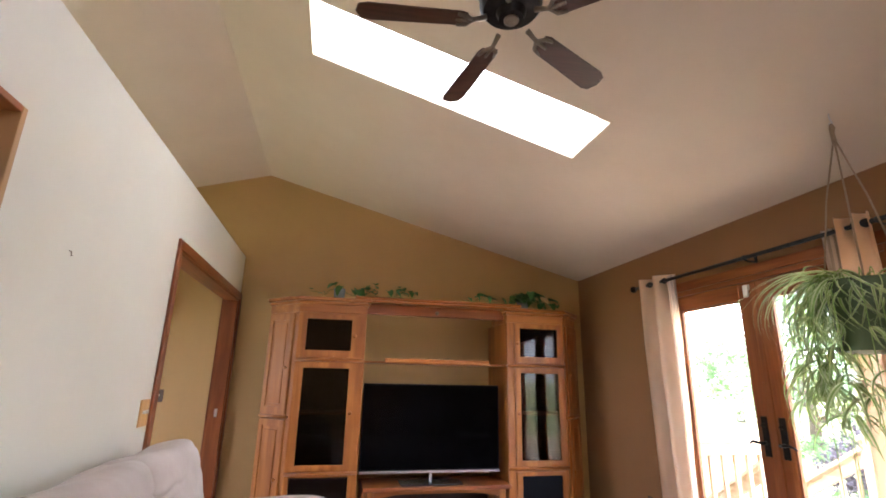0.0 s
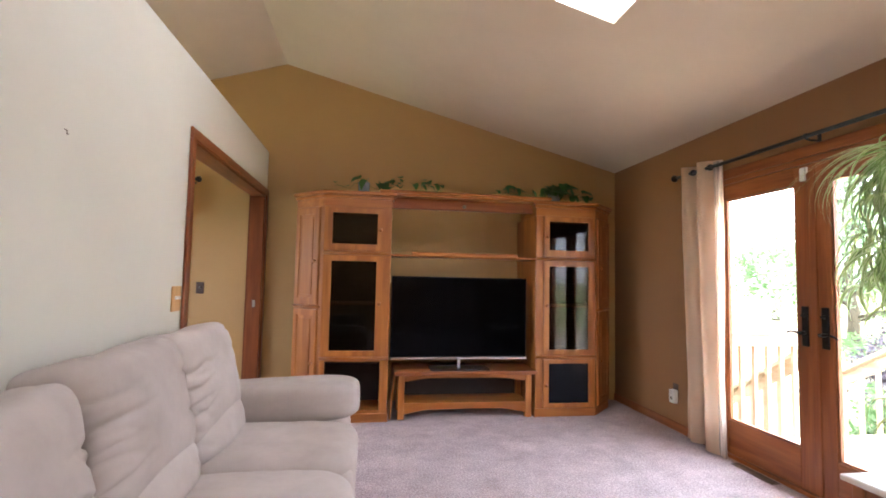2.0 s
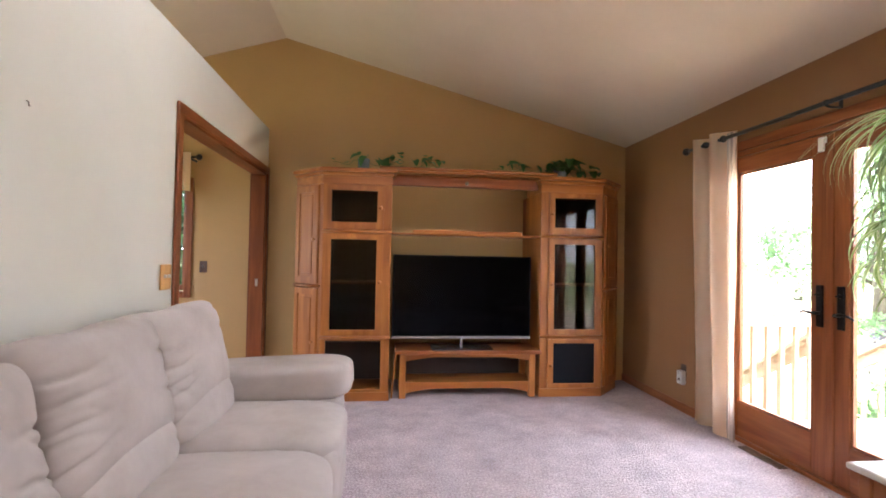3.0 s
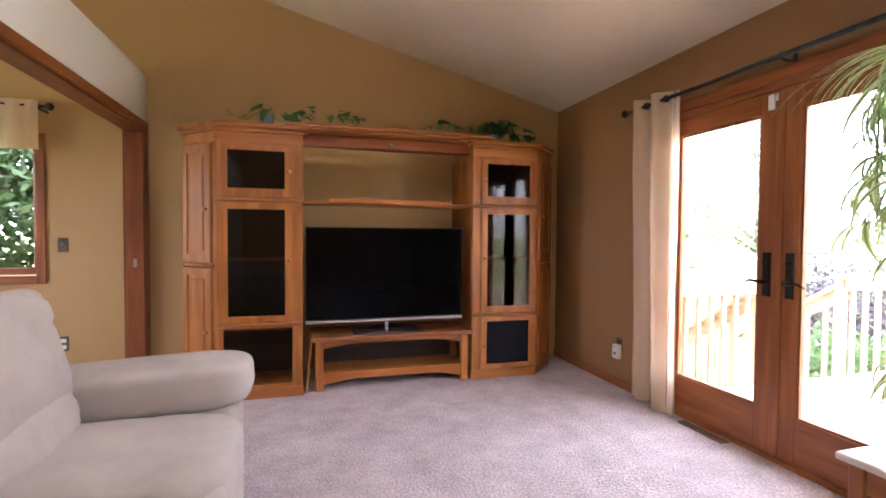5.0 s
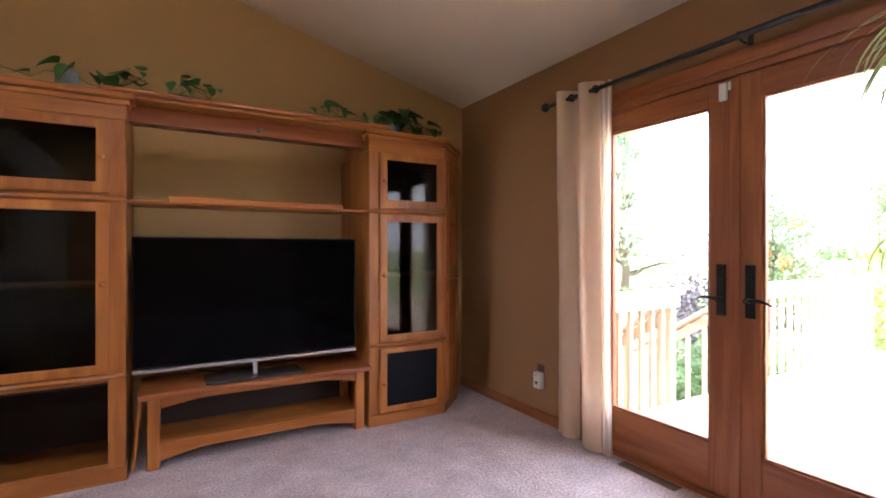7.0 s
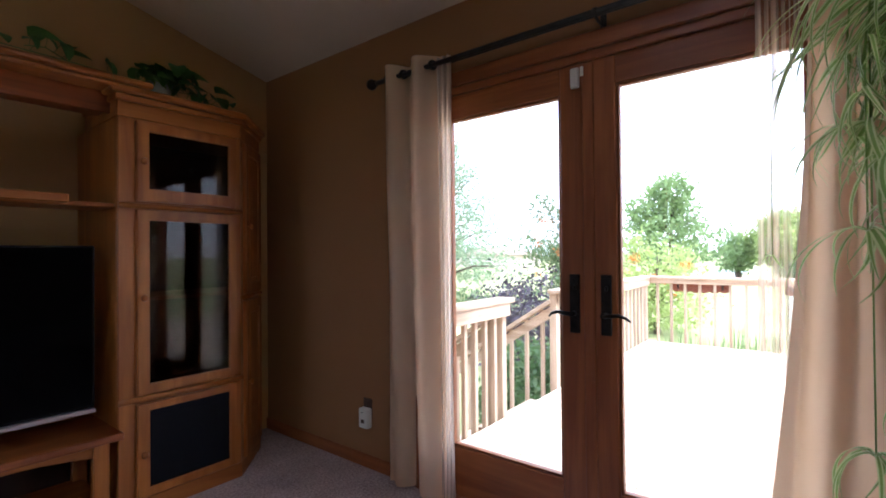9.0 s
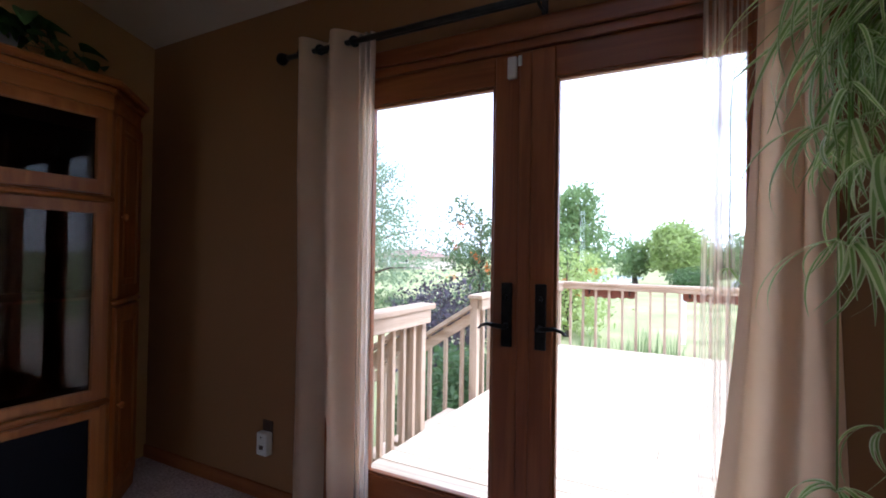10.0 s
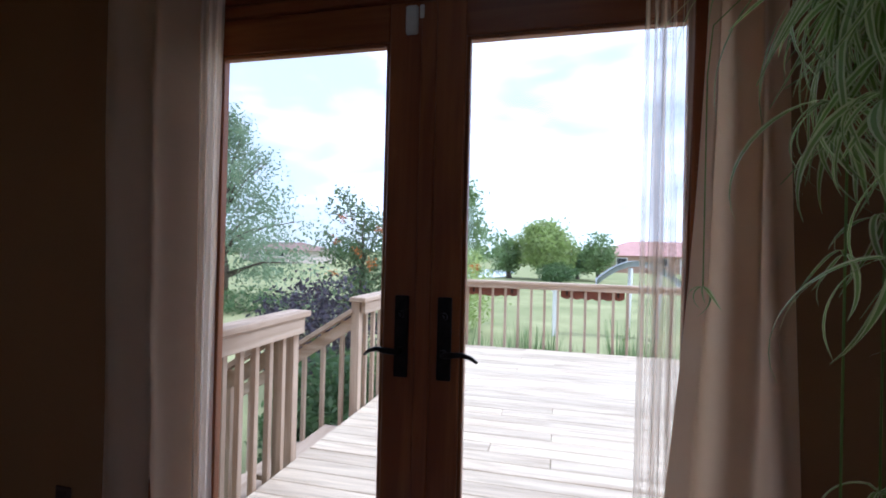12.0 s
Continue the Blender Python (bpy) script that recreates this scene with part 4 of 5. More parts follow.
def ribbon(length, rise, drop, width, curl, seed, segs=14):
    """One strap leaf: leaves at the angle rise and bends over by drop (radians); pale margins, green middle."""
    bm = bmesh.new()
    rows = []
    r = z = 0.0
    start, bend = rise, drop
    for i in range(segs + 1):
        s = i / segs
        side = curl * s * s
        w = width * min(1.0, 0.6 + 1.6 * s) * max(0.03, min(1.0, (1 - s) / 0.55)) ** 0.7
        tw = 0.5 * math.sin(seed + 2.2 * s)
        c = Vector((r, side, z))
        up = max(-2.15, start - bend * s ** 0.42 - 0.9 * s ** 3)
        r += length / segs * math.cos(up)
        z += length / segs * math.sin(up)
        u = Vector((0.0, math.cos(tw), math.sin(tw)))
        rows.append([bm.verts.new(c + u * w * k - Vector((0, 0, 0.25 * w * (1 - abs(k))))) for k in (-1, -0.45, 0.45, 1)])
    for a, b in zip(rows, rows[1:]):
        for k in range(3):
            f = bm.faces.new((a[k], a[k + 1], b[k + 1], b[k]))
            f.material_index = 0 if k == 1 else 1
    return finish("leaf", bm, [M_SPIDER, M_SPIDER_PALE], True)


rng = random.Random(5)
plant = thing("hanging_plant", (HX, HY, HZ - 0.29), "variegated spider plant trailing from a green pot on cords", "hanging plant")
lathe("pot", [(0.10, -0.28), (0.118, -0.275), (0.155, -0.05), (0.162, -0.045), (0.168, 0.0), (0.160, 0.0), (0.15, -0.02)], (HX, HY, HZ), M_POT, plant, 32, label="green plastic pot")
lathe("soil", [(0.148, -0.03), (0.14, -0.012), (0.06, -0.002)], (HX, HY, HZ), M_SOIL, plant, 20)
lathe("saucer", [(0.12, -0.30), (0.14, -0.295), (0.145, -0.275), (0.135, -0.276)], (HX, HY, HZ), M_POT, plant, 28)
HOOK = (HX, HY, ceiling_z(HX))
for a in (100, 215, 335):
    e = (HX + 0.163 * math.cos(radians(a)), HY + 0.163 * math.sin(radians(a)), HZ - 0.01)
    tube("cord", [e, Vector(e).lerp(Vector(HOOK), 0.5), (HX, HY, HOOK[2] - 0.13)], 0.004, M_ROPE, plant, 6)
tube("cord_knot", [(HX, HY, HOOK[2] - 0.055), (HX + 0.004, HY, HOOK[2] - 0.075), (HX - 0.003, HY, HOOK[2] - 0.10), (HX, HY, HOOK[2] - 0.145)], [0.006, 0.013, 0.009, 0.011], M_ROPE, plant, 8, "knotted jute bundle")
tube("hook", [(HX, HY, HOOK[2]), (HX, HY, HOOK[2] - 0.03), (HX + 0.012, HY, HOOK[2] - 0.045), (HX, HY, HOOK[2] - 0.062), (HX - 0.01, HY, HOOK[2] - 0.05)], 0.003, M_SILVER, plant, 6)
LEAVES = [ribbon(rng.uniform(0.34, 0.66), radians(rng.uniform(15, 88)), radians(rng.uniform(125, 190)), rng.uniform(0.0078, 0.0120), rng.uniform(-0.28, 0.28), rng.random() * 6, 18) for k in range(36)]
SMALL = [ribbon(rng.uniform(0.13, 0.27), radians(rng.uniform(-10, 50)), radians(rng.uniform(100, 160)), rng.uniform(0.0062, 0.0092), rng.uniform(-0.11, 0.11), rng.random() * 6, 12) for k in range(16)]
CURTAIN_SIDE = 3.50


def plant_leaf(mesh, at, turn, size, parent):
    """Hangs one leaf; a leaf that would reach into the curtain is left off."""
    m = Matrix.Translation(at) @ Matrix.Rotation(turn, 4, "Z") @ Matrix.Scale(size, 4)
    if max((m @ v.co).x for v in mesh.vertices) > CURTAIN_SIDE:
        return
    ob = new("leaf", mesh)
    ob.parent = parent
    ob.matrix_parent_inverse = Matrix.Translation(-Vector(parent.location))
    ob.matrix_basis = m


# the plant leans towards the glass doors; few leaves hang over the pot's shaded side
for k in range(185):
    a = rng.gauss(1.95, 0.75) if rng.random() < 0.8 else rng.random() * 2 * math.pi
    r = 0.11 * rng.random() ** 0.5
    shaded = math.cos(a - 3.9) > 0.5
    plant_leaf(rng.choice(LEAVES), (HX + r * math.cos(a), HY + r * math.sin(a), HZ - 0.01), a + rng.uniform(-0.8, 0.8), rng.uniform(0.45, 0.7) if shaded else rng.uniform(0.68, 1.0), plant)
# runners with young plants at their ends
for k in range(20):
    a = rng.gauss(2.2, 0.6) if k % 4 else rng.uniform(1.2, 4.4)
    reach, fall = rng.uniform(0.14, 0.27), rng.uniform(0.85, 1.1) if k % 5 == 1 else rng.uniform(0.3, 0.75)
    fine = k == 0
    if fine:
        a, reach, fall = 1.35, 0.42, 0.62
    ca, sa = math.cos(a), math.sin(a)
    pts = [(HX + ca * (0.08 + (reach - 0.08) * min(1, 2.2 * s)), HY + sa * (0.08 + (reach - 0.08) * min(1, 2.2 * s)), HZ + 0.10 * math.sin(min(1, 2 * s) * 2.4) - fall * s ** 1.6) for s in [i / 9 for i in range(10)]]
    if max(p[0] for p in pts) > CURTAIN_SIDE - 0.04:
        continue
    tube("runner", pts, 0.0011 if fine else 0.002, M_SPIDER, plant, 5)
    for lv in range(6 if fine else 11):
        plant_leaf(rng.choice(SMALL), pts[-1], rng.random() * 6.28, rng.uniform(0.7, 1.15) * (0.35 if fine else 1.0), plant)
    for lv in range(0 if fine else 5):
        plant_leaf(rng.choice(SMALL), pts[6], rng.random() * 6.28, rng.uniform(0.5, 0.8), plant)

# ---- pothos and vases on top of the cabinets ----
M_POTHOS = leaf_material("pothos_leaf", (0.035, 0.10, 0.025), (0.08, 0.19, 0.05), 0.2)
M_STEM = plain("green_stem", (0.12, 0.17, 0.05), 0.6)
M_VASE = surface("blue_grey_glazed_vase", (0.20, 0.24, 0.28), (0.33, 0.37, 0.42), scale=8, rough=0.25, bump=0.4, fine=30)


def heart_leaf(size, fold):
    bm = bmesh.new()
    n = 7
    mid, lft, rgt = [], [], []
    for i in range(n + 1):
        s = i / n
        w = size * 0.46 * math.sin(math.pi * s ** 0.62) ** 0.8 if 0 < s < 1 else 0.0
        y = size * (s - 0.12 * (1 - s) ** 3 * (1 if 0 < s < 0.5 else 0))
        z = -size * 0.35 * s * s
        mid.append(bm.verts.new((0, y, z)))
        lft.append(bm.verts.new((-w, y - 0.10 * size * (1 - s), z + fold * w)))
        rgt.append(bm.verts.new((w, y - 0.10 * size * (1 - s), z + fold * w)))
    for i in range(n):
        bm.faces.new((lft[i], mid[i], mid[i + 1], lft[i + 1]))
        bm.faces.new((mid[i], rgt[i], rgt[i + 1], mid[i + 1]))
    bmesh.ops.remove_doubles(bm, verts=bm.verts, dist=1e-5)
    return finish("leaf", bm, M_POTHOS, True)


HEARTS = [heart_leaf(0.058 + 0.010 * k, 0.15 + 0.12 * k) for k in range(5)]
rng = random.Random(23)


def pothos_leaf(parent, at, yaw, pitch, size):
    ob = new("leaf", rng.choice(HEARTS))
    ob.parent = parent
    ob.matrix_parent_inverse = Matrix.Translation(-Vector(parent.location))
    ob.matrix_basis = Matrix.Translation(at) @ Matrix.Rotation(yaw, 4, "Z") @ Matrix.Rotation(pitch, 4, "X") @ Matrix.Scale(size, 4)


def vine(parent, pts, leaves, lift=0.03):
    tube("vine", pts, 0.0025, M_STEM, parent, 5)
    for k in range(leaves):
        f = (k + 0.5) / leaves * (len(pts) - 1)
        i = min(int(f), len(pts) - 2)
        p = Vector(pts[i]).lerp(Vector(pts[i + 1]), f - i)
        tip = p + Vector((rng.uniform(-0.03, 0.03), rng.uniform(-0.06, 0.0), rng.uniform(0.01, lift + 0.02)))
        tube("leaf_stalk", [p, tip], 0.0014, M_STEM, parent, 4)
        pothos_leaf(parent, tip, math.pi + rng.uniform(-1.2, 1.2), rng.uniform(-0.9, 0.3), rng.uniform(0.8, 1.25))


vase1 = thing("vase", (0.985, 5.12, 2.001), "small blue-grey ribbed vase standing on the oak cabinet", "vase")
lathe("body", [(0.042, 0.0), (0.047, 0.006), (0.05, 0.05), (0.052, 0.105), (0.047, 0.105), (0.044, 0.02)], (0.985, 5.12, 2.001), M_VASE, vase1, 24)
ivy1 = thing("ivy_vine", (0.98, 5.12, 2.01), "green pothos vine trailing along the cabinet crown", "plant")
vine(ivy1, [(0.96, 5.14, 2.10), (0.90, 5.10, 2.09), (0.86, 5.03, 2.03), (0.78, 5.02, 2.05), (0.73, 5.0, 2.05)], 3)
vine(ivy1, [(1.0, 5.12, 2.10), (1.08, 5.10, 2.05), (1.18, 5.10, 2.04), (1.27, 5.08, 2.05)], 4, 0.04)
vine(ivy1, [(1.20, 5.08, 2.04), (1.25, 5.06, 2.07), (1.30, 5.05, 2.10), (1.34, 5.04, 2.08)], 6, 0.05)
vine(ivy1, [(1.27, 5.08, 2.05), (1.38, 5.06, 2.04), (1.5, 5.02, 2.04), (1.6, 5.0, 2.03), (1.68, 5.0, 2.045)], 4, 0.03)
vine(ivy1, [(1.48, 5.03, 2.04), (1.54, 5.0, 2.08), (1.60, 4.98, 2.05), (1.64, 4.97, 2.02)], 6, 0.04)
vase2 = thing("plant_pot", (2.83, 5.2, 2.001), "small grey planter on top of the oak tower", "planter")
lathe("body", [(0.045, 0.0), (0.05, 0.004), (0.062, 0.095), (0.066, 0.10), (0.058, 0.10), (0.05, 0.03)], (2.83, 5.2, 2.001), M_VASE, vase2, 24)
ivy2 = thing("pothos_plant", (2.83, 5.2, 2.09), "leafy green pothos spilling over the tower's crown", "plant")
for k in range(9):
    a = 6.28 * k / 9
    vine(ivy2, [(2.83, 5.2, 2.08), (2.83 + 0.10 * math.cos(a), 5.2 + 0.08 * math.sin(a), 2.12), (2.86 + 0.19 * math.cos(a), 5.2 + 0.14 * math.sin(a), 2.05)], 5, 0.04)
vine(ivy2, [(2.83, 5.2, 2.08), (2.95, 5.14, 2.07), (3.05, 5.12, 2.04), (3.15, 5.15, 2.04)], 9, 0.06)
vine(ivy2, [(2.75, 5.1, 2.06), (2.6, 5.05, 2.045), (2.4, 5.02, 2.045), (2.25, 5.0, 2.04), (2.12, 5.0, 2.045)], 5, 0.035)
vine(ivy2, [(2.40, 5.02, 2.045), (2.33, 5.0, 2.07), (2.26, 4.98, 2.05)], 5, 0.03)

# ---- switches, outlets, small fittings ----


def toggle_plate(name, centre, normal, wide, high, mat, toggles, label):
    """A wall plate with toggles; normal is +x or -y."""
    t = thing(name, centre, label, "light switch")
    cx, cy, cz = centre
    if normal == "x":
        box("plate", (cx, cy - wide / 2, cz - high / 2), (cx + 0.007, cy + wide / 2, cz + high / 2), mat, t, 0.003)
        for k in range(toggles):
            y = cy + (k - (toggles - 1) / 2) * 0.046
            box("toggle", (cx + 0.004, y - 0.005, cz - 0.004), (cx + 0.020, y + 0.005, cz + 0.014), M_PLASTIC, t, 0.002, "white toggle")
    else:
        box("plate", (cx - wide / 2, cy - 0.007, cz - high / 2), (cx + wide / 2, cy, cz + high / 2), mat, t, 0.003)
        for k in range(toggles):
            x = cx + (k - (toggles - 1) / 2) * 0.046
            box("toggle", (x - 0.005, cy - 0.020, cz - 0.004), (x + 0.005, cy - 0.004, cz + 0.014), M_PLASTIC, t, 0.002, "white toggle")


M_BROWN = plain("brown_plastic", (0.085, 0.055, 0.042), 0.4)
toggle_plate("switch_plate", (0.001, 3.632, 1.105), "x", 0.125, 0.14, M_PALE_OAK, 2, "honey oak double switch plate on the pale wall")
toggle_plate("switch_plate", (-0.605, far_y(-0.605) - 0.001, 1.108), "y", 0.072, 0.115, M_BROWN, 1, "dark brown single switch plate on the tan wall")
o2 = thing("wall_outlet", (-0.612, far_y(-0.612), 0.31), "dark brown wall outlet with white sockets", "outlet")
yw = far_y(-0.612)
box("plate", (-0.65, yw - 0.008, 0.25), (-0.574, yw - 0.001, 0.37), M_BROWN, o2, 0.003)
for z in (0.285, 0.335):
    box("socket", (-0.632, yw - 0.011, z - 0.015), (-0.592, yw - 0.006, z + 0.015), M_PLASTIC, o2, 0.003)
o1 = thing("wall_outlet", (WX, 4.560, 0.35), "brown wall outlet above the baseboard", "outlet")
box("plate", (WX - 0.007, 4.525, 0.285), (WX - 0.001, 4.595, 0.395), M_BROWN, o1, 0.003)
box("socket", (WX - 0.010, 4.545, 0.352), (WX - 0.005, 4.575, 0.382), M_BROWN, o1, 0.002)
pd = thing("plug_in_device", (WX - 0.03, 4.560, 0.235), "white plug-in detector on the brown outlet", "detector")
box("case", (WX - 0.048, 4.522, 0.235), (WX - 0.008, 4.592, 0.345), M_PLASTIC, pd, 0.007, segments=3)
box("grille", (WX - 0.050, 4.545, 0.265), (WX - 0.046, 4.570, 0.285), M_BROWN, pd, 0.001, "dark sensor window")
lathe("led", [(0.004, 0), (0.003, 0.003)], (WX - 0.048, 4.560, 0.325), M_BROWN, pd, 10, (-1, 0, 0))
se = thing("door_sensor", (WX, 3.315, 1.94), "small white contact sensor at the top of the doors", "sensor")
box("sensor_body", (WX - 0.006, 3.296, 1.892), (WX + 0.0115, 3.332, 1.975), M_PLASTIC, se, 0.004)
box("magnet", (WX - 0.002, 3.276, 1.935), (WX + 0.0015, 3.290, 1.975), M_PLASTIC, se, 0.002)
nl = tube("nail", [(-0.004, 2.598, 1.742), (0.008, 2.598, 1.738), (0.010, 2.598, 1.722), (0.014, 2.598, 1.724)], 0.0022, M_PEWTER, None, 6)
tagged(nl, "bare picture nail in the pale wall", "nail")
M_VENT = surface("brown_enamel", (0.10, 0.062, 0.04), (0.17, 0.11, 0.075), scale=20, rough=0.45)
fv = thing("floor_vent", (3.61, 3.665, 0.0), "brown metal floor register set in the carpet", "floor vent")
box("frame", (3.59, 3.50, 0.001), (3.655, 3.84, 0.007), M_VENT, fv, 0.002)
for k in range(14):
    box("slat", (3.60, 3.513 + 0.0235 * k, 0.007), (3.645, 3.521 + 0.0235 * k, 0.011), M_VENT, fv, 0.001)

# ---- side table under the plant ----
st = thing("side_table", (3.1, 2.15, 0), "small oak end table with a pale top beneath the hanging plant", "side table")
M_TOP = surface("pale_table_top", (0.58, 0.50, 0.42), (0.68, 0.60, 0.52), scale=6, rough=0.3)
box("top", (2.86, 1.86, 0.515), (3.40, 2.40, 0.54), M_TOP, st, 0.008, segments=2)
box("apron", (2.91, 2.34, 0.43), (3.35, 2.36, 0.515), M_OAK[0], st, 0.002)
box("apron", (2.91, 1.90, 0.43), (3.35, 1.92, 0.515), M_OAK[0], st, 0.002)
box("apron", (2.895, 1.92, 0.43), (2.91, 2.34, 0.515), M_OAK[1], st, 0.002)
box("apron", (3.35, 1.92, 0.43), (3.365, 2.34, 0.515), M_OAK[1], st, 0.002)
for x in (2.885, 3.33):
    for y in (1.885, 2.33):
        box("leg", (x, y, 0), (x + 0.045, y + 0.045, 0.514), M_OAK[2], st, 0.004)

# ---- next room: window, blind and rod ----
nw = thing("window_next_room", (-1.26, far_y(-1.26), 0.86), "stained wooden window with garden leaves behind it", "window", kind="structure")


def ny(x, d):
    return far_y(x) + d


def skew_box(nm, x0, x1, z0, z1, d0, d1, mat, parent, bv=0.003):
    xm = (x0 + x1) / 2
    box(nm, (x0, ny(xm, d0), z0), (x1, ny(xm, d1), z1), mat, parent, bv)


skew_box("casing", -0.785, -0.72, 0.80, 1.99, -0.022, 0.006, M_FIR[2], nw)
skew_box("casing", -1.81, -1.745, 0.80, 1.99, -0.022, 0.004, M_FIR[2], nw)
skew_box("casing", -1.745, -0.785, 1.93, 1.99, -0.04, -0.02, M_FIR[0], nw)
skew_box("sill", -1.745, -0.785, 0.80, 0.865, -0.06, 0.02, M_FIR[0], nw)
for x0, x1, z0, z1 in ((-0.83, -0.79, 0.87, 1.94), (-1.74, -1.70, 0.87, 1.94)):
    skew_box("sash", x0, x1, z0, z1, 0.05, 0.09, M_FIR[2], nw)
skew_box("sash", -1.70, -0.83, 0.87, 0.92, 0.05, 0.09, M_FIR[0], nw)
skew_box("sash", -1.70, -0.83, 1.89, 1.94, 0.05, 0.09, M_FIR[0], nw)
p = box("pane", (-1.70, ny(-1.26, 0.067), 0.92), (-0.83, ny(-1.26, 0.071), 1.89), M_GLASS, nw, 0.0)
p.visible_shadow = False
vr = thing("valance_rod", (-1.26, ny(-1.26, -0.08), 2.22), "dark curtain rod with a round finial in the next room", "curtain rod")
tube("rod", [(-1.85, 5.70, 2.175), (-0.665, 5.70, 2.175)], 0.011, M_BRONZE, vr, 10)
lathe("finial", [(0.011, 0), (0.017, 0.01), (0.03, 0.03), (0.03, 0.05), (0.01, 0.065)], (-0.665, 5.70, 2.175), M_BRONZE, vr, 14, (1, 0, 0))
box("bracket", (-0.705, 5.69, 2.145), (-0.69, far_y(-0.7) - 0.002, 2.165), M_BRONZE, vr, 0.002)
va = thing("valance", (-1.26, 5.70, 1.85), "short cream valance curtain over the next room's window", "curtain")
bm = bmesh.new()
rows = []
for j in range(9):
    z = 2.215 - 0.375 * j / 8
    rows.append([bm.verts.new((-1.8 + 1.10 * i / 60, 5.70 - 0.018 + 0.022 * math.sin(i * 0.95) * (0.5 + 0.06 * j), z)) for i in range(61)])
for r, s in zip(rows, rows[1:]):
    for i in range(60):
        bm.faces.new((r[i], r[i + 1], s[i + 1], s[i]))
part("panel", bm, M_LINEN, va, "", True)

# ---- outdoors ----
g = box("ground", (-300, -500, -1.2), (900, 500, -0.9), M_LAWN, None, 0.0)
struct(g, "mown lawn reaching to the horizon", "ground")
DZ = -0.04
dk = thing("deck", (6.4, 1.2, -0.9), "weathered cedar plank deck behind the French doors", "deck", kind="structure")
DX0, DX1, DY0, DY1 = 3.86, 8.93, -2.6, 4.405


def plank_mesh(w, ln, t):
    bm = bmesh.new()
    add_box(bm, (0, 0, -t), (w, ln, 0), 0.004)
    return finish("deck_board", bm, M_DECK)


rng2 = random.Random(11)
PITCH_ = 0.1445
nb = int((DX1 - DX0) / PITCH_)
for i in range(nb):
    x = DX0 + i * PITCH_
    cut = rng2.choice((1.1, 2.0, 2.9, 0.4, 3.3))
    for a, b in ((DY0, cut), (cut + 0.004, DY1 + 0.02)):
        ob = new("deck_board", plank_mesh(0.1385, b - a, 0.035))
        ob.parent = dk
        ob.matrix_parent_inverse = Matrix.Translation(-Vector(dk.location))
        ob.matrix_basis = Matrix.Translation((x, a, DZ + rng2.uniform(-0.0015, 0.0015)))
for lo, hi, k in (((DX0, DY1 - 0.05, -0.28), (DX1, DY1 - 0.01, DZ - 0.037), 0), ((DX1 - 0.04, DY0, -0.28), (DX1, DY1 - 0.05, DZ - 0.037), 1), ((DX0, DY0, -0.28), (DX0 + 0.04, DY1 - 0.05, DZ - 0.037), 1)):
    box("rim_joist", lo, hi, M_RAIL[k], dk, 0.003)
for x in (4.2, 6.4, 8.7):
    for y in (-2.3, 1.0, 4.2):
        box("footing_post", (x - 0.05, y - 0.05, -0.9), (x + 0.05, y + 0.05, DZ - 0.037), M_RAIL[2], dk, 0.003)

bal_bm = bmesh.new()
add_box(bal_bm, (-0.017, -0.017, -0.16), (0.017, 0.017, 0.86), 0.003)
BAL = finish("baluster", bal_bm, M_RAIL[2])


def baluster(parent, x, y, z=DZ, size=1.0, mesh=None):
    ob = new("baluster", mesh or BAL)
    ob.parent = parent
    ob.matrix_parent_inverse = Matrix.Translation(-Vector(parent.location))
    ob.matrix_basis = Matrix.Translation((x, y, z)) @ Matrix.Diagonal((1, 1, size, 1))


def post(parent, x, y, z0=-0.9, z1=0.80):
    box("post", (x - 0.036, y - 0.036, z0), (x + 0.036, y + 0.036, z1), M_RAIL[2], parent, 0.004)


RT = DZ + 0.91
ra = thing("deck_railing", (4.5, 4.47, DZ), "cedar deck railing with square balusters beside the stairs", "railing", "deck railings", "structure")
box("cap", (3.86, 4.375, RT - 0.038), (5.05, 4.515, RT), M_RAIL[0], ra, 0.006)
box("apron", (3.86, 4.39, RT - 0.135), (5.0, 4.426, RT - 0.039), M_RAIL[0], ra, 0.003)
for k in range(8):
    baluster(ra, 3.95 + 0.128 * k, 4.446)
box("post", (4.945, 4.43, -0.9), (5.005, 4.49, RT - 0.04), M_RAIL[2], ra, 0.004)
rb = thing("deck_railing", (7.4, 4.47, DZ), "cedar deck railing along the planting bed", "railing", "deck railings", "structure")
box("cap", (5.90, 4.375, RT - 0.038), (9.04, 4.515, RT), M_RAIL[0], rb, 0.006)
box("apron", (5.94, 4.39, RT - 0.135), (8.93, 4.426, RT - 0.039), M_RAIL[0], rb, 0.003)
post(rb, 5.97, 4.475, -0.9, RT - 0.04)
post(rb, 8.95, 4.47, -0.9, RT - 0.04)
for k in range(17):
    baluster(rb, 6.08 + 0.165 * k, 4.446)
rc = thing("deck_railing", (8.95, 1.0, DZ), "cedar deck railing facing the lawn", "railing", "deck railings", "structure")
box("cap", (8.90, DY0, RT - 0.038), (9.04, 4.40, RT), M_RAIL[1], rc, 0.006)
box("apron", (8.932, DY0, RT - 0.10), (8.968, 4.43, RT - 0.039), M_RAIL[1], rc, 0.003)
for k in range(39):
    baluster(rc, 8.99, 4.30 - 0.178 * k)
for y in (1.0, -1.0):
    post(rc, 8.95, y, -0.9, RT - 0.04)

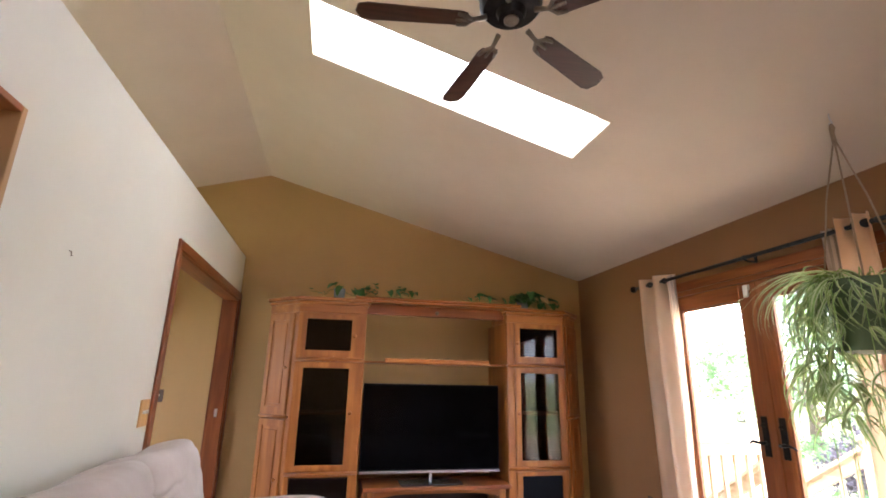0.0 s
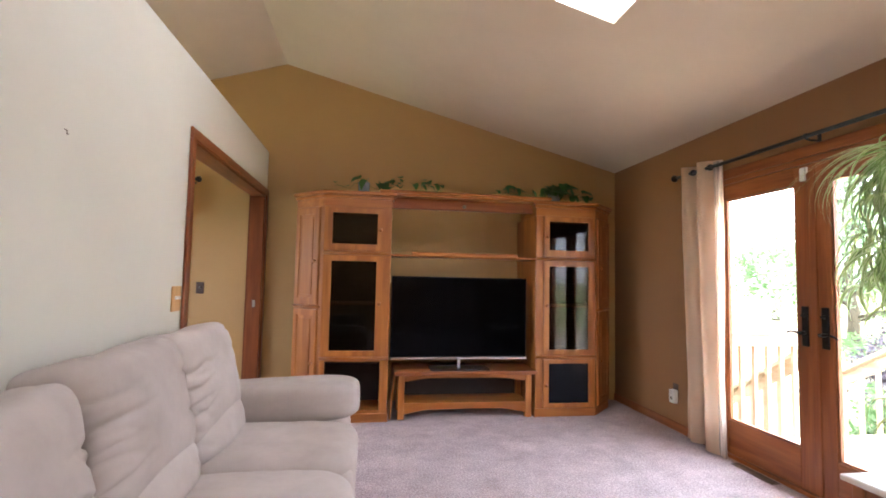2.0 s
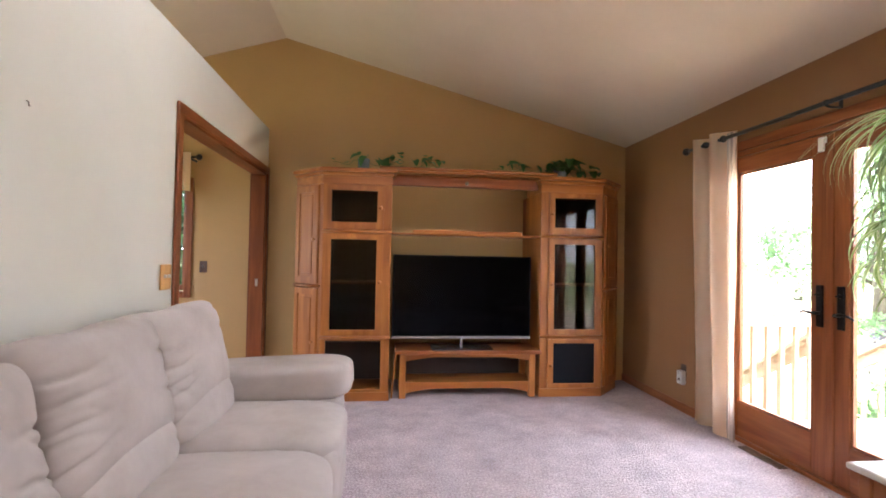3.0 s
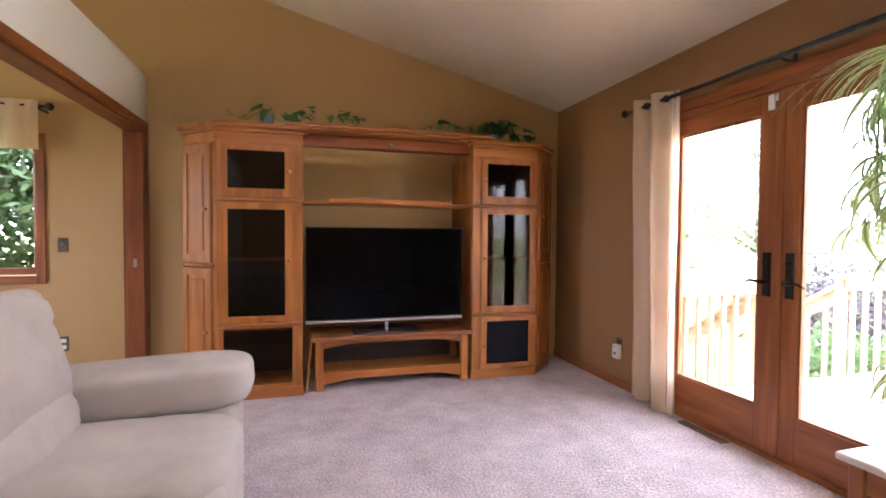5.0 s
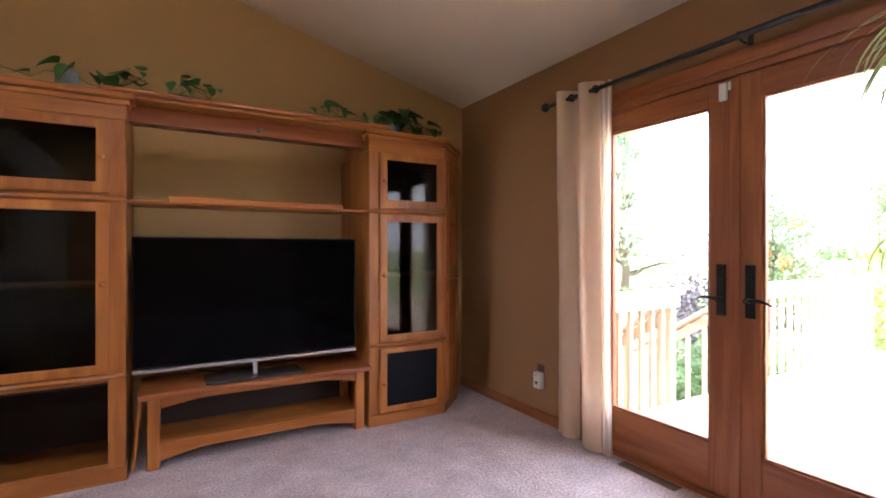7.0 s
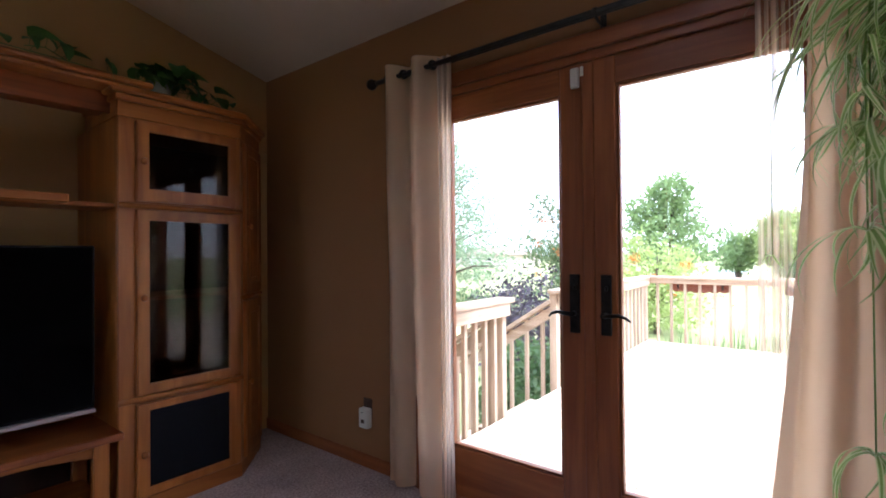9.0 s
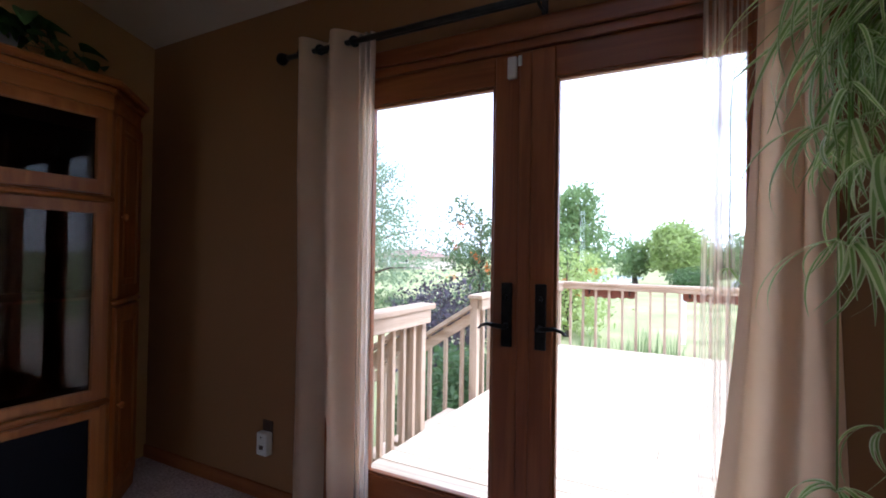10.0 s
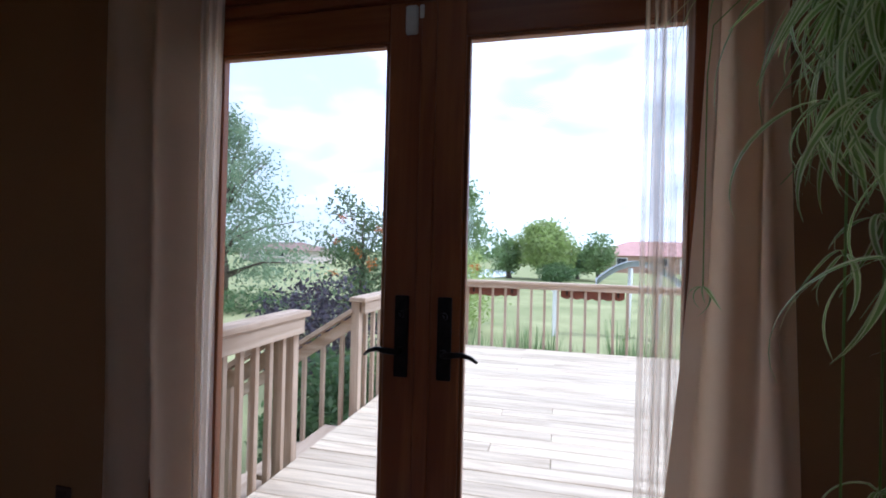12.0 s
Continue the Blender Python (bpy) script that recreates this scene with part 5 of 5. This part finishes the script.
# stairs down to the lawn
sr = thing("deck_stairs", (5.5, 5.0, -0.9), "cedar stairs with sloping handrails from deck to lawn", "stairs", kind="structure")
for k in range(4):
    y0 = 4.46 + 0.27 * k
    z = DZ - 0.172 * (k + 1)
    box("tread", (5.06, y0, z - 0.035), (5.99, y0 + 0.29, z), M_RAIL[0], sr, 0.004)
for x in (5.04, 5.97):
    bm = bmesh.new()
    sl = Matrix.Translation((x, 4.45, DZ - 0.10)) @ Matrix.Rotation(math.atan2(-0.172, 0.27), 4, "X")
    add_box(bm, (-0.019, 0.05, -0.22), (0.019, 1.30, -0.02), 0.002, sl)
    part("stringer", bm, M_RAIL[1], sr)
    for off, hh, ww in ((0.80, 0.036, 0.055), (0.70, 0.09, 0.018)):
        bm = bmesh.new()
        sl = Matrix.Translation((x, 4.50, DZ + off)) @ Matrix.Rotation(math.atan2(-0.172, 0.27), 4, "X")
        add_box(bm, (-ww, 0.0, -hh / 2), (ww, 1.32, hh / 2), 0.003, sl)
        part("handrail", bm, M_RAIL[1], sr)
    for k in range(7):
        y = 4.60 + 0.17 * k
        z = DZ - (y - 4.50) * 0.172 / 0.27
        box("baluster", (x - 0.017, y - 0.017, z - 0.19), (x + 0.017, y + 0.017, z + 0.77), M_RAIL[2], sr, 0.003)
    box("post", (x - 0.045, 5.70, -0.9), (x + 0.045, 5.79, 0.02), M_RAIL[2], sr, 0.004)

# planters hung outside the far railing
M_TERRA = surface("red_brown_planter", (0.15, 0.045, 0.025), (0.26, 0.09, 0.05), scale=9, rough=0.8)
for y0, y1 in ((3.42, 4.12), (2.02, 2.84)):
    t = thing("railing_planter", (9.14, (y0 + y1) / 2, 0.60), "red-brown scalloped planter box hung on the railing", "planter", "railing planters")
    bm = bmesh.new()
    n = 24
    fr_, bk = [], []
    for i in range(n + 1):
        f = i / n
        zb = 0.68 - 0.022 * abs(math.sin(f * math.pi * 6)) - 0.012 * math.sin(math.pi * f)
        y = y0 + (y1 - y0) * f
        fr_.append((bm.verts.new((9.015, y, zb)), bm.verts.new((9.015, y, 0.80))))
        bk.append((bm.verts.new((9.19, y, zb)), bm.verts.new((9.21, y, 0.80))))
    for a, b in zip(zip(fr_, bk), zip(fr_[1:], bk[1:])):
        (f0, k0), (f1, k1) = a, b
        bm.faces.new((f0[0], f1[0], f1[1], f0[1]))
        bm.faces.new((k1[0], k0[0], k0[1], k1[1]))
        bm.faces.new((f0[0], k0[0], k1[0], f1[0]))
        bm.faces.new((f0[1], f1[1], k1[1], k0[1]))
    bm.faces.new((fr_[0][0], fr_[0][1], bk[0][1], bk[0][0]))
    bm.faces.new((fr_[-1][1], fr_[-1][0], bk[-1][0], bk[-1][1]))
    part("box", bm, M_TERRA, t)
    for y in (y0 + 0.08, y1 - 0.08):
        box("hanger", (9.0, y - 0.012, 0.70), (9.016, y + 0.012, 0.835), M_BRONZE, t, 0.002)

# ---- trees and shrubs ----
M_BARK = surface("grey_brown_bark", (0.06, 0.045, 0.035), (0.14, 0.11, 0.085), scale=14, stretch=(1, 1, 0.2), rough=0.95, bump=0.8, fine=30, depth=0.02)
L_MID = leaf_material("mid_green_leaves", (0.12, 0.175, 0.085), (0.26, 0.34, 0.17), 0.45, 0.9)
L_BLUE = leaf_material("grey_green_leaves", (0.13, 0.18, 0.125), (0.29, 0.36, 0.26), 0.45, 0.9)
L_LIME = leaf_material("lime_green_leaves", (0.22, 0.29, 0.10), (0.40, 0.46, 0.20), 0.45, 0.6)
L_DARK = leaf_material("dark_green_leaves", (0.05, 0.095, 0.045), (0.13, 0.20, 0.09), 0.4, 1.2)
L_ROWAN = leaf_material("rowan_leaves", (0.07, 0.11, 0.06), (0.17, 0.22, 0.12), 0.4, 1.5)
# the garden's shade is put into this darker leaf colour
L_SHADE = leaf_material("shaded_garden_leaves", (0.02, 0.045, 0.018), (0.06, 0.105, 0.04), 0.2, 1.2)
L_PURPLE = leaf_material("purple_leaves", (0.03, 0.022, 0.035), (0.085, 0.07, 0.095), 0.25, 3.0)
L_ORANGE = leaf_material("orange_berries", (0.55, 0.13, 0.03), (0.75, 0.25, 0.06), 0.1, 5.0)


def foliage(name, blobs, leaf, material, parent, seed, label="", clump=7, spread=0.16):
    """A crown of many small leaves in loose clumps. blobs: (centre, radii, clumps)."""
    r = np.random.RandomState(seed)
    centres = []
    for c, rad, cnt in blobs:
        d = r.normal(size=(cnt, 3))
        d /= np.linalg.norm(d, axis=1)[:, None]
        s = r.uniform(0.35, 1.08, cnt)[:, None] ** 0.6
        bump = 1 + 0.22 * np.sin(d[:, :1] * 5 + seed) * np.cos(d[:, 1:2] * 6 + seed) + 0.12 * np.sin(d[:, 2:3] * 9)
        centres.append(np.array(c) + d * s * bump * np.array(rad))
    c = np.concatenate(centres)
    n = len(c) * clump
    p = np.repeat(c, clump, axis=0) + r.normal(size=(n, 3)) * spread
    # blades lie mostly face up, tilted at random
    up = r.normal(size=(n, 3)) * 0.65 + np.array((0.0, 0.0, 0.5))
    a = np.cross(up, r.normal(size=(n, 3)))
    a /= np.linalg.norm(a, axis=1)[:, None] + 1e-9
    b = np.cross(a, up)
    b /= np.linalg.norm(b, axis=1)[:, None] + 1e-9
    w = leaf * r.uniform(0.6, 1.3, n)[:, None]
    v = np.stack([p - a * w, p + b * w * 0.5, p + a * w, p - b * w * 0.5], axis=1).reshape(-1, 3)
    me = bpy.data.meshes.new(name)
    me.from_pydata(v.tolist(), [], np.arange(n * 4).reshape(-1, 4).tolist())
    me.materials.append(material)
    ob = new(name, me)
    hang(ob, parent)
    if label:
        tagged(ob, label)
    return ob


def tree(name, base, height, trunk, blobs, leaf, material, label, seed, clump=7, spread=0.16, category="tree"):
    """Tapered trunk, limbs that reach into each part of the crown, loose leaves."""
    t = thing(name, base, label, category)
    bx, by, bz = base
    r = random.Random(seed)
    top = (bx + 0.02 * height * r.uniform(-1, 1), by + 0.02 * height * r.uniform(-1, 1), bz + height * 0.86)
    bm = bmesh.new()
    pts = [Vector(base).lerp(Vector(top), k / 6) + Vector((r.uniform(-1, 1), r.uniform(-1, 1), 0)) * trunk * 0.5 * (k > 0) for k in range(7)]
    add_tube(bm, pts, [trunk * (1.25 - 1.1 * k / 6) for k in range(7)], 9)
    part("trunk", bm, M_BARK, t, "", True)
    bm = bmesh.new()
    for c, rad, cnt in blobs:
        for q in range(3 if len(blobs) < 40 else r.choice((0, 0, 1))):
            e = Vector(c) + Vector((r.uniform(-0.7, 0.7) * rad[0], r.uniform(-0.7, 0.7) * rad[1], r.uniform(-0.3, 0.6) * rad[2]))
            f = min(0.95, max(0.12, (e.z - bz) / height * 0.75))
            s = Vector(base).lerp(Vector(top), f)
            m = s.lerp(e, 0.5) + Vector((0, 0, 0.06 * height * 0.5))
            add_tube(bm, [s, m, e], [trunk * 0.42 * (1.1 - f), trunk * 0.25 * (1.1 - f), trunk * 0.08], 6)
    part("limbs", bm, M_BARK, t, "", True)
    foliage("crown", blobs, leaf, material, t, seed, "", clump, spread)
    return t


GZ = -0.9
# airy tall tree on the lawn
bl = []
rt = random.Random(3)
for k in range(34):
    f = k / 33
    reach = 3.9 * (1 - f) ** 0.75 * rt.uniform(0.75, 1.15) + 0.15
    a = 2.4 * k
    for q, size in ((0.35, 0.85), (0.68, 0.72), (1.0, 0.5)):
        bl.append(((18.4 + q * reach * math.cos(a), 15.7 + q * reach * math.sin(a), 0.2 + 6.1 * f + 0.30 * q * reach * (0.4 - 0.5 * q)), (0.26 + 0.26 * size * reach * 0.5, 0.26 + 0.26 * size * reach * 0.5, 0.30 + 0.10 * reach), int(14 + 20 * (1 - f) * size)))
tree("tree", (18.4, 15.7, GZ), 8.4, 0.17, bl, 0.08, L_BLUE, "tall airy grey-green tree on the lawn", 3, 8, 0.22)
# rowans with orange berries
for bx, by, hh, wide, low, sd, mat in ((14.4, 8.1, 3.55, 0.88, 0.5, 7, L_ROWAN), (14.8, 5.75, 2.35, 1.0, 0.4, 9, L_LIME)):
    bl = [((bx + 0.5 * wide * math.cos(2.1 * k), by + 0.65 * wide * math.sin(2.1 * k), GZ + low + (hh - low - 0.2) * k / 7), (wide * (1 - 0.085 * k), wide * (1 - 0.085 * k), 0.5), 130 - 12 * k) for k in range(8)]
    t = tree("rowan_tree", (bx, by, GZ), hh, 0.07, bl, 0.065, mat, "young rowan tree with clusters of orange berries", sd, 7, 0.12)
    foliage("berries", [((bx - 0.5 * wide, by + 0.8 * wide * math.cos(k * 2.3), GZ + hh * (0.42 + 0.085 * k)), (0.11, 0.14, 0.10), 9) for k in range(6)], 0.035, L_ORANGE, t, sd, "orange berry clusters", 6, 0.05)
# shrubs beside the stairs
for nm, c, rad, mat, cnt, lf, lab, sd in (
    ("purple_shrub", (8.6, 6.1, 0.0), (0.85, 0.85, 0.75), L_PURPLE, 420, 0.045, "dense dark purple-leaved shrub behind the railing", 21),
    ("purple_shrub", (9.8, 7.2, -0.1), (0.9, 0.9, 0.7), L_PURPLE, 320, 0.045, "dense dark purple-leaved shrub behind the railing", 22),
    ("green_shrub", (7.2, 5.35, -0.45), (0.75, 0.55, 0.5), L_DARK, 380, 0.05, "leafy green shrub beside the deck stairs", 23),
    ("green_shrub", (6.5, 5.2, -0.6), (0.42, 0.42, 0.34), L_DARK, 220, 0.05, "low leafy green shrub beside the deck stairs", 24),
    # dark leaf mass added in place of the shade beneath the tall tree
    ("tree_shade_leaves", (16.2, 12.9, -0.62), (1.3, 2.6, 0.4), L_DARK, 420, 0.06, "low dark green leaves put in for the shade under the tall tree", 26),
    ("green_shrub", (8.2, 5.2, -0.5), (0.6, 0.5, 0.45), L_MID, 260, 0.05, "leafy green shrub beside the deck", 25),
):
    t = thing(nm, (c[0], c[1], GZ), lab, "shrub")
    bm = bmesh.new()
    for k in range(7):
        a = 0.9 * k
        add_tube(bm, [(c[0], c[1], GZ), (c[0] + 0.4 * rad[0] * math.cos(a), c[1] + 0.4 * rad[1] * math.sin(a), c[2]), (c[0] + 0.7 * rad[0] * math.cos(a), c[1] + 0.7 * rad[1] * math.sin(a), c[2] + 0.5 * rad[2])], [0.02, 0.012, 0.004], 5)
    part("stems", bm, M_BARK, t, "", True)
    foliage("crown", [(c, rad, cnt)], lf, mat, t, sd, "", 7, 0.07)


def blade_clump(at, tall, count, seed):
    """A clump of upright sword leaves outside the railing."""
    r = random.Random(seed)
    t = thing("sword_leaf_plant", (at[0], at[1], GZ), "clump of upright green leaves outside the railing", "plant", "plants along the railing")
    bm = bmesh.new()
    for k in range(count):
        a = r.random() * 6.28
        b0 = Vector((at[0] + 0.10 * math.cos(a) * r.random(), at[1] + 0.14 * math.sin(a) * r.random(), GZ))
        ln = tall * r.uniform(0.65, 1.05)
        out = Vector((math.cos(a), math.sin(a), 0)) * r.uniform(0.05, 0.22)
        side = Vector((-math.sin(a), math.cos(a), 0)) * 0.016
        prev = None
        for i in range(6):
            s = i / 5
            p = b0 + Vector((0, 0, ln * s)) + out * s * s
            w = side * (1.0 - s * 0.92)
            cur = (bm.verts.new(p - w), bm.verts.new(p + w))
            if prev:
                bm.faces.new((prev[0], prev[1], cur[1], cur[0]))
            prev = cur
    part("leaves", bm, L_MID, t)


for k, (y, h) in enumerate(((4.2, 1.05), (3.95, 1.0), (3.6, 0.95), (3.42, 1.2), (3.2, 1.15), (2.98, 1.1), (2.75, 0.85), (2.5, 0.8), (2.05, 1.3), (1.85, 1.15), (1.6, 1.1), (1.2, 1.0), (0.8, 1.1))):
    blade_clump((9.45, y), h, 60, 40 + k)

# trees across the lawn
far = (
    ("tree", (33.0, 9.4), 6.9, 0.2, [((0, 0, 3.0), (2.3, 2.5, 2.0), 620), ((0.3, 1.0, 4.6), (1.8, 1.8, 1.5), 380), ((-0.2, -0.2, 5.7), (1.2, 1.2, 1.1), 200)], 0.14, L_MID, "tall leafy green tree across the lawn", 31),
    ("tree", (42.5, 3.9), 5.2, 0.24, [((0, 0, 2.7), (2.4, 2.3, 1.8), 900), ((0.2, 0.3, 3.7), (1.4, 1.4, 1.0), 320)], 0.16, L_LIME, "broad round lime-green tree across the lawn", 32),
    ("tree", (43.5, 7.0), 3.9, 0.2, [((0, 0, 2.0), (1.5, 1.2, 1.4), 420)], 0.15, L_MID, "round green tree across the lawn", 33),
    ("tree", (43.0, -0.3), 3.9, 0.16, [((0, 0, 2.2), (1.3, 1.35, 1.5), 380)], 0.14, L_MID, "small rounded green tree across the lawn", 34),
    ("tree", (46.0, 1.2), 2.9, 0.16, [((0, 0, 1.5), (1.5, 1.5, 1.0), 320)], 0.14, L_DARK, "small dark green tree across the lawn", 35),
    ("green_shrub", (38.0, 3.0), 1.6, 0.06, [((0, 0, 0.75), (1.3, 1.4, 0.62), 320)], 0.10, L_DARK, "low spreading shrub on the lawn", 36),
    ("tree", (26.0, 27.0), 5.5, 0.2, [((0, 0, 3.0), (2.2, 2.2, 2.0), 420)], 0.16, L_DARK, "green tree at the lawn's edge", 37),
)
for nm, (bx, by), hh, tk, bls, lf, mat, lab, sd in far:
    tree(nm, (bx, by, GZ), hh, tk, [((bx + c[0], by + c[1], GZ + c[2]), rd, cn) for c, rd, cn in bls], lf, mat, lab, sd, 7, lf * 1.5, "shrub" if "shrub" in nm else "tree")
# garden tree outside the next room's window
tree("tree", (-2.6, 8.6, GZ), 4.2, 0.1, [((-2.6, 8.4, 1.0), (2.2, 0.8, 2.2), 2600), ((-3.2, 9.6, 1.2), (2.6, 0.8, 2.6), 2200)], 0.07, L_SHADE, "leafy garden tree outside the next room", 51, 7, 0.12)

# far belt of woods
woods = thing("far_woods", (120, 30, GZ), "distant belt of trees along the horizon", "woods", kind="stuff")
rw = random.Random(8)
bl = []
for k in range(70):
    y = -120 + 340 * k / 69 + rw.uniform(-2, 2)
    h = rw.uniform(1.2, 2.6)
    bl.append(((118 + rw.uniform(-10, 10), y, GZ + h * 0.8), (3.2, 3.6, h), 46))
foliage("crowns", bl, 0.5, L_DARK, woods, 61, "", 6, 0.5)

# ---- water, houses and play equipment ----
M_WATER = plain("pond_water", (0.25, 0.30, 0.34), 0.08)
pw_ = prism("pond", [(52 + 11 * math.cos(a) * (1 + 0.15 * math.sin(3 * a)), 10.3 + 3.4 * math.sin(a) * (1 + 0.2 * math.cos(2 * a))) for a in [2 * math.pi * k / 28 for k in range(28)]], GZ - 0.02, GZ + 0.012, M_WATER)
tagged(pw_, "pale still pond beyond the lawn", "water", kind="structure")
M_ROOF_R = surface("red_roof", (0.42, 0.23, 0.20), (0.54, 0.32, 0.28), scale=2, rough=0.8, per_piece=0.05)
M_ROOF_B = surface("brown_roof", (0.20, 0.13, 0.10), (0.30, 0.20, 0.16), scale=2, rough=0.85, per_piece=0.05)
M_BRICK = surface("brown_brick_wall", (0.32, 0.20, 0.14), (0.45, 0.30, 0.22), scale=4, rough=0.9)
M_SIDING = surface("pale_siding", (0.52, 0.44, 0.38), (0.62, 0.54, 0.47), scale=3, rough=0.85)
M_DARKGLASS = plain("dark_window_glass", (0.03, 0.035, 0.045), 0.08)


def house(at, size, wall_h, roof_h, turn, wall, roof, label):
    """A gabled bungalow: walls, overhanging roof, windows with frames, a door."""
    t = thing("house", (at[0], at[1], GZ), label, "house", "far houses")
    mt = Matrix.Translation((at[0], at[1], GZ)) @ Matrix.Rotation(turn, 4, "Z")
    a, b = size[0] / 2, size[1] / 2
    box("wall", (-a, -b, 0), (a, b, wall_h), wall, t, 0.0, m=mt)
    bm = bmesh.new()
    o = 0.5
    v = [bm.verts.new(mt @ Vector(p_)) for p_ in ((-a - o, -b - o, wall_h - 0.1), (a + o, -b - o, wall_h - 0.1), (a + o, b + o, wall_h - 0.1), (-a - o, b + o, wall_h - 0.1), (0, -b * 0.55, wall_h + roof_h), (0, b * 0.55, wall_h + roof_h))]
    for idx in ((0, 1, 4), (1, 2, 5, 4), (2, 3, 5), (3, 0, 4, 5), (3, 2, 1, 0)):
        bm.faces.new([v[k] for k in idx])
    part("roof", bm, roof, t)
    for k in range(4):
        y = -b * 0.75 + k * b * 0.5
        wnd = box("window", (-a - 0.06, y - 0.7, 0.9), (-a + 0.02, y + 0.7, wall_h - 0.35), M_WHITE, t, 0.01, m=mt)
        box("pane", (-a - 0.075, y - 0.6, 1.0), (-a - 0.05, y + 0.6, wall_h - 0.45), M_DARKGLASS, wnd, 0.0, m=mt)
    box("door", (-a - 0.05, -0.45, 0), (-a + 0.02, 0.45, 2.0), M_WHITE, t, 0.01, m=mt)


house((72.0, -12.0), (9, 20), 2.3, 1.9, 0.1, M_BRICK, M_ROOF_R, "low brick house with a red roof across the lawn")
house((66.0, 42.5), (8, 13), 1.9, 1.1, -0.45, M_SIDING, M_ROOF_B, "low pale house with a brown roof in the distance")

M_SLIDE = surface("weathered_grey_plastic", (0.42, 0.45, 0.47), (0.55, 0.58, 0.60), scale=4, rough=0.5)
ps = thing("play_slide", (15.5, 0.8, GZ), "weathered grey garden slide with a curved chute on the lawn", "slide")
bm = bmesh.new()
prev = None
for k in range(17):
    f = k / 16
    y = 1.9 - 2.4 * f
    z = 0.15 + 0.85 * math.sin(math.pi * min(1.0, 0.12 + 0.9 * f)) ** 0.9
    row = [bm.verts.new((15.5 + dx, y, z + dz)) for dx, dz in ((-0.26, 0.14), (-0.22, 0.0), (0.22, 0.0), (0.26, 0.14))]
    if prev:
        for i in range(3):
            bm.faces.new((prev[i], prev[i + 1], row[i + 1], row[i]))
    prev = row
bmesh.ops.solidify(bm, geom=list(bm.faces), thickness=0.03)
part("chute", bm, M_SLIDE, ps, "", True)
for y in (1.1, 0.4):
    for x in (15.3, 15.7):
        tube("leg", [(x, y, GZ), (x, y - 0.05, 0.95)], 0.03, M_WHITE, ps, 8)
for k in range(5):
    tube("rung", [(15.3, 0.4, GZ + 0.3 + 0.3 * k), (15.7, 0.4, GZ + 0.3 + 0.3 * k)], 0.018, M_WHITE, ps, 8)
wp = thing("garden_post", (15.2, 2.95, GZ), "white post standing on the lawn", "post")
box("shaft", (15.14, 2.89, GZ), (15.26, 3.01, 0.28), M_WHITE, wp, 0.01)
box("cap", (15.12, 2.87, 0.28), (15.28, 3.03, 0.32), M_WHITE, wp, 0.01)
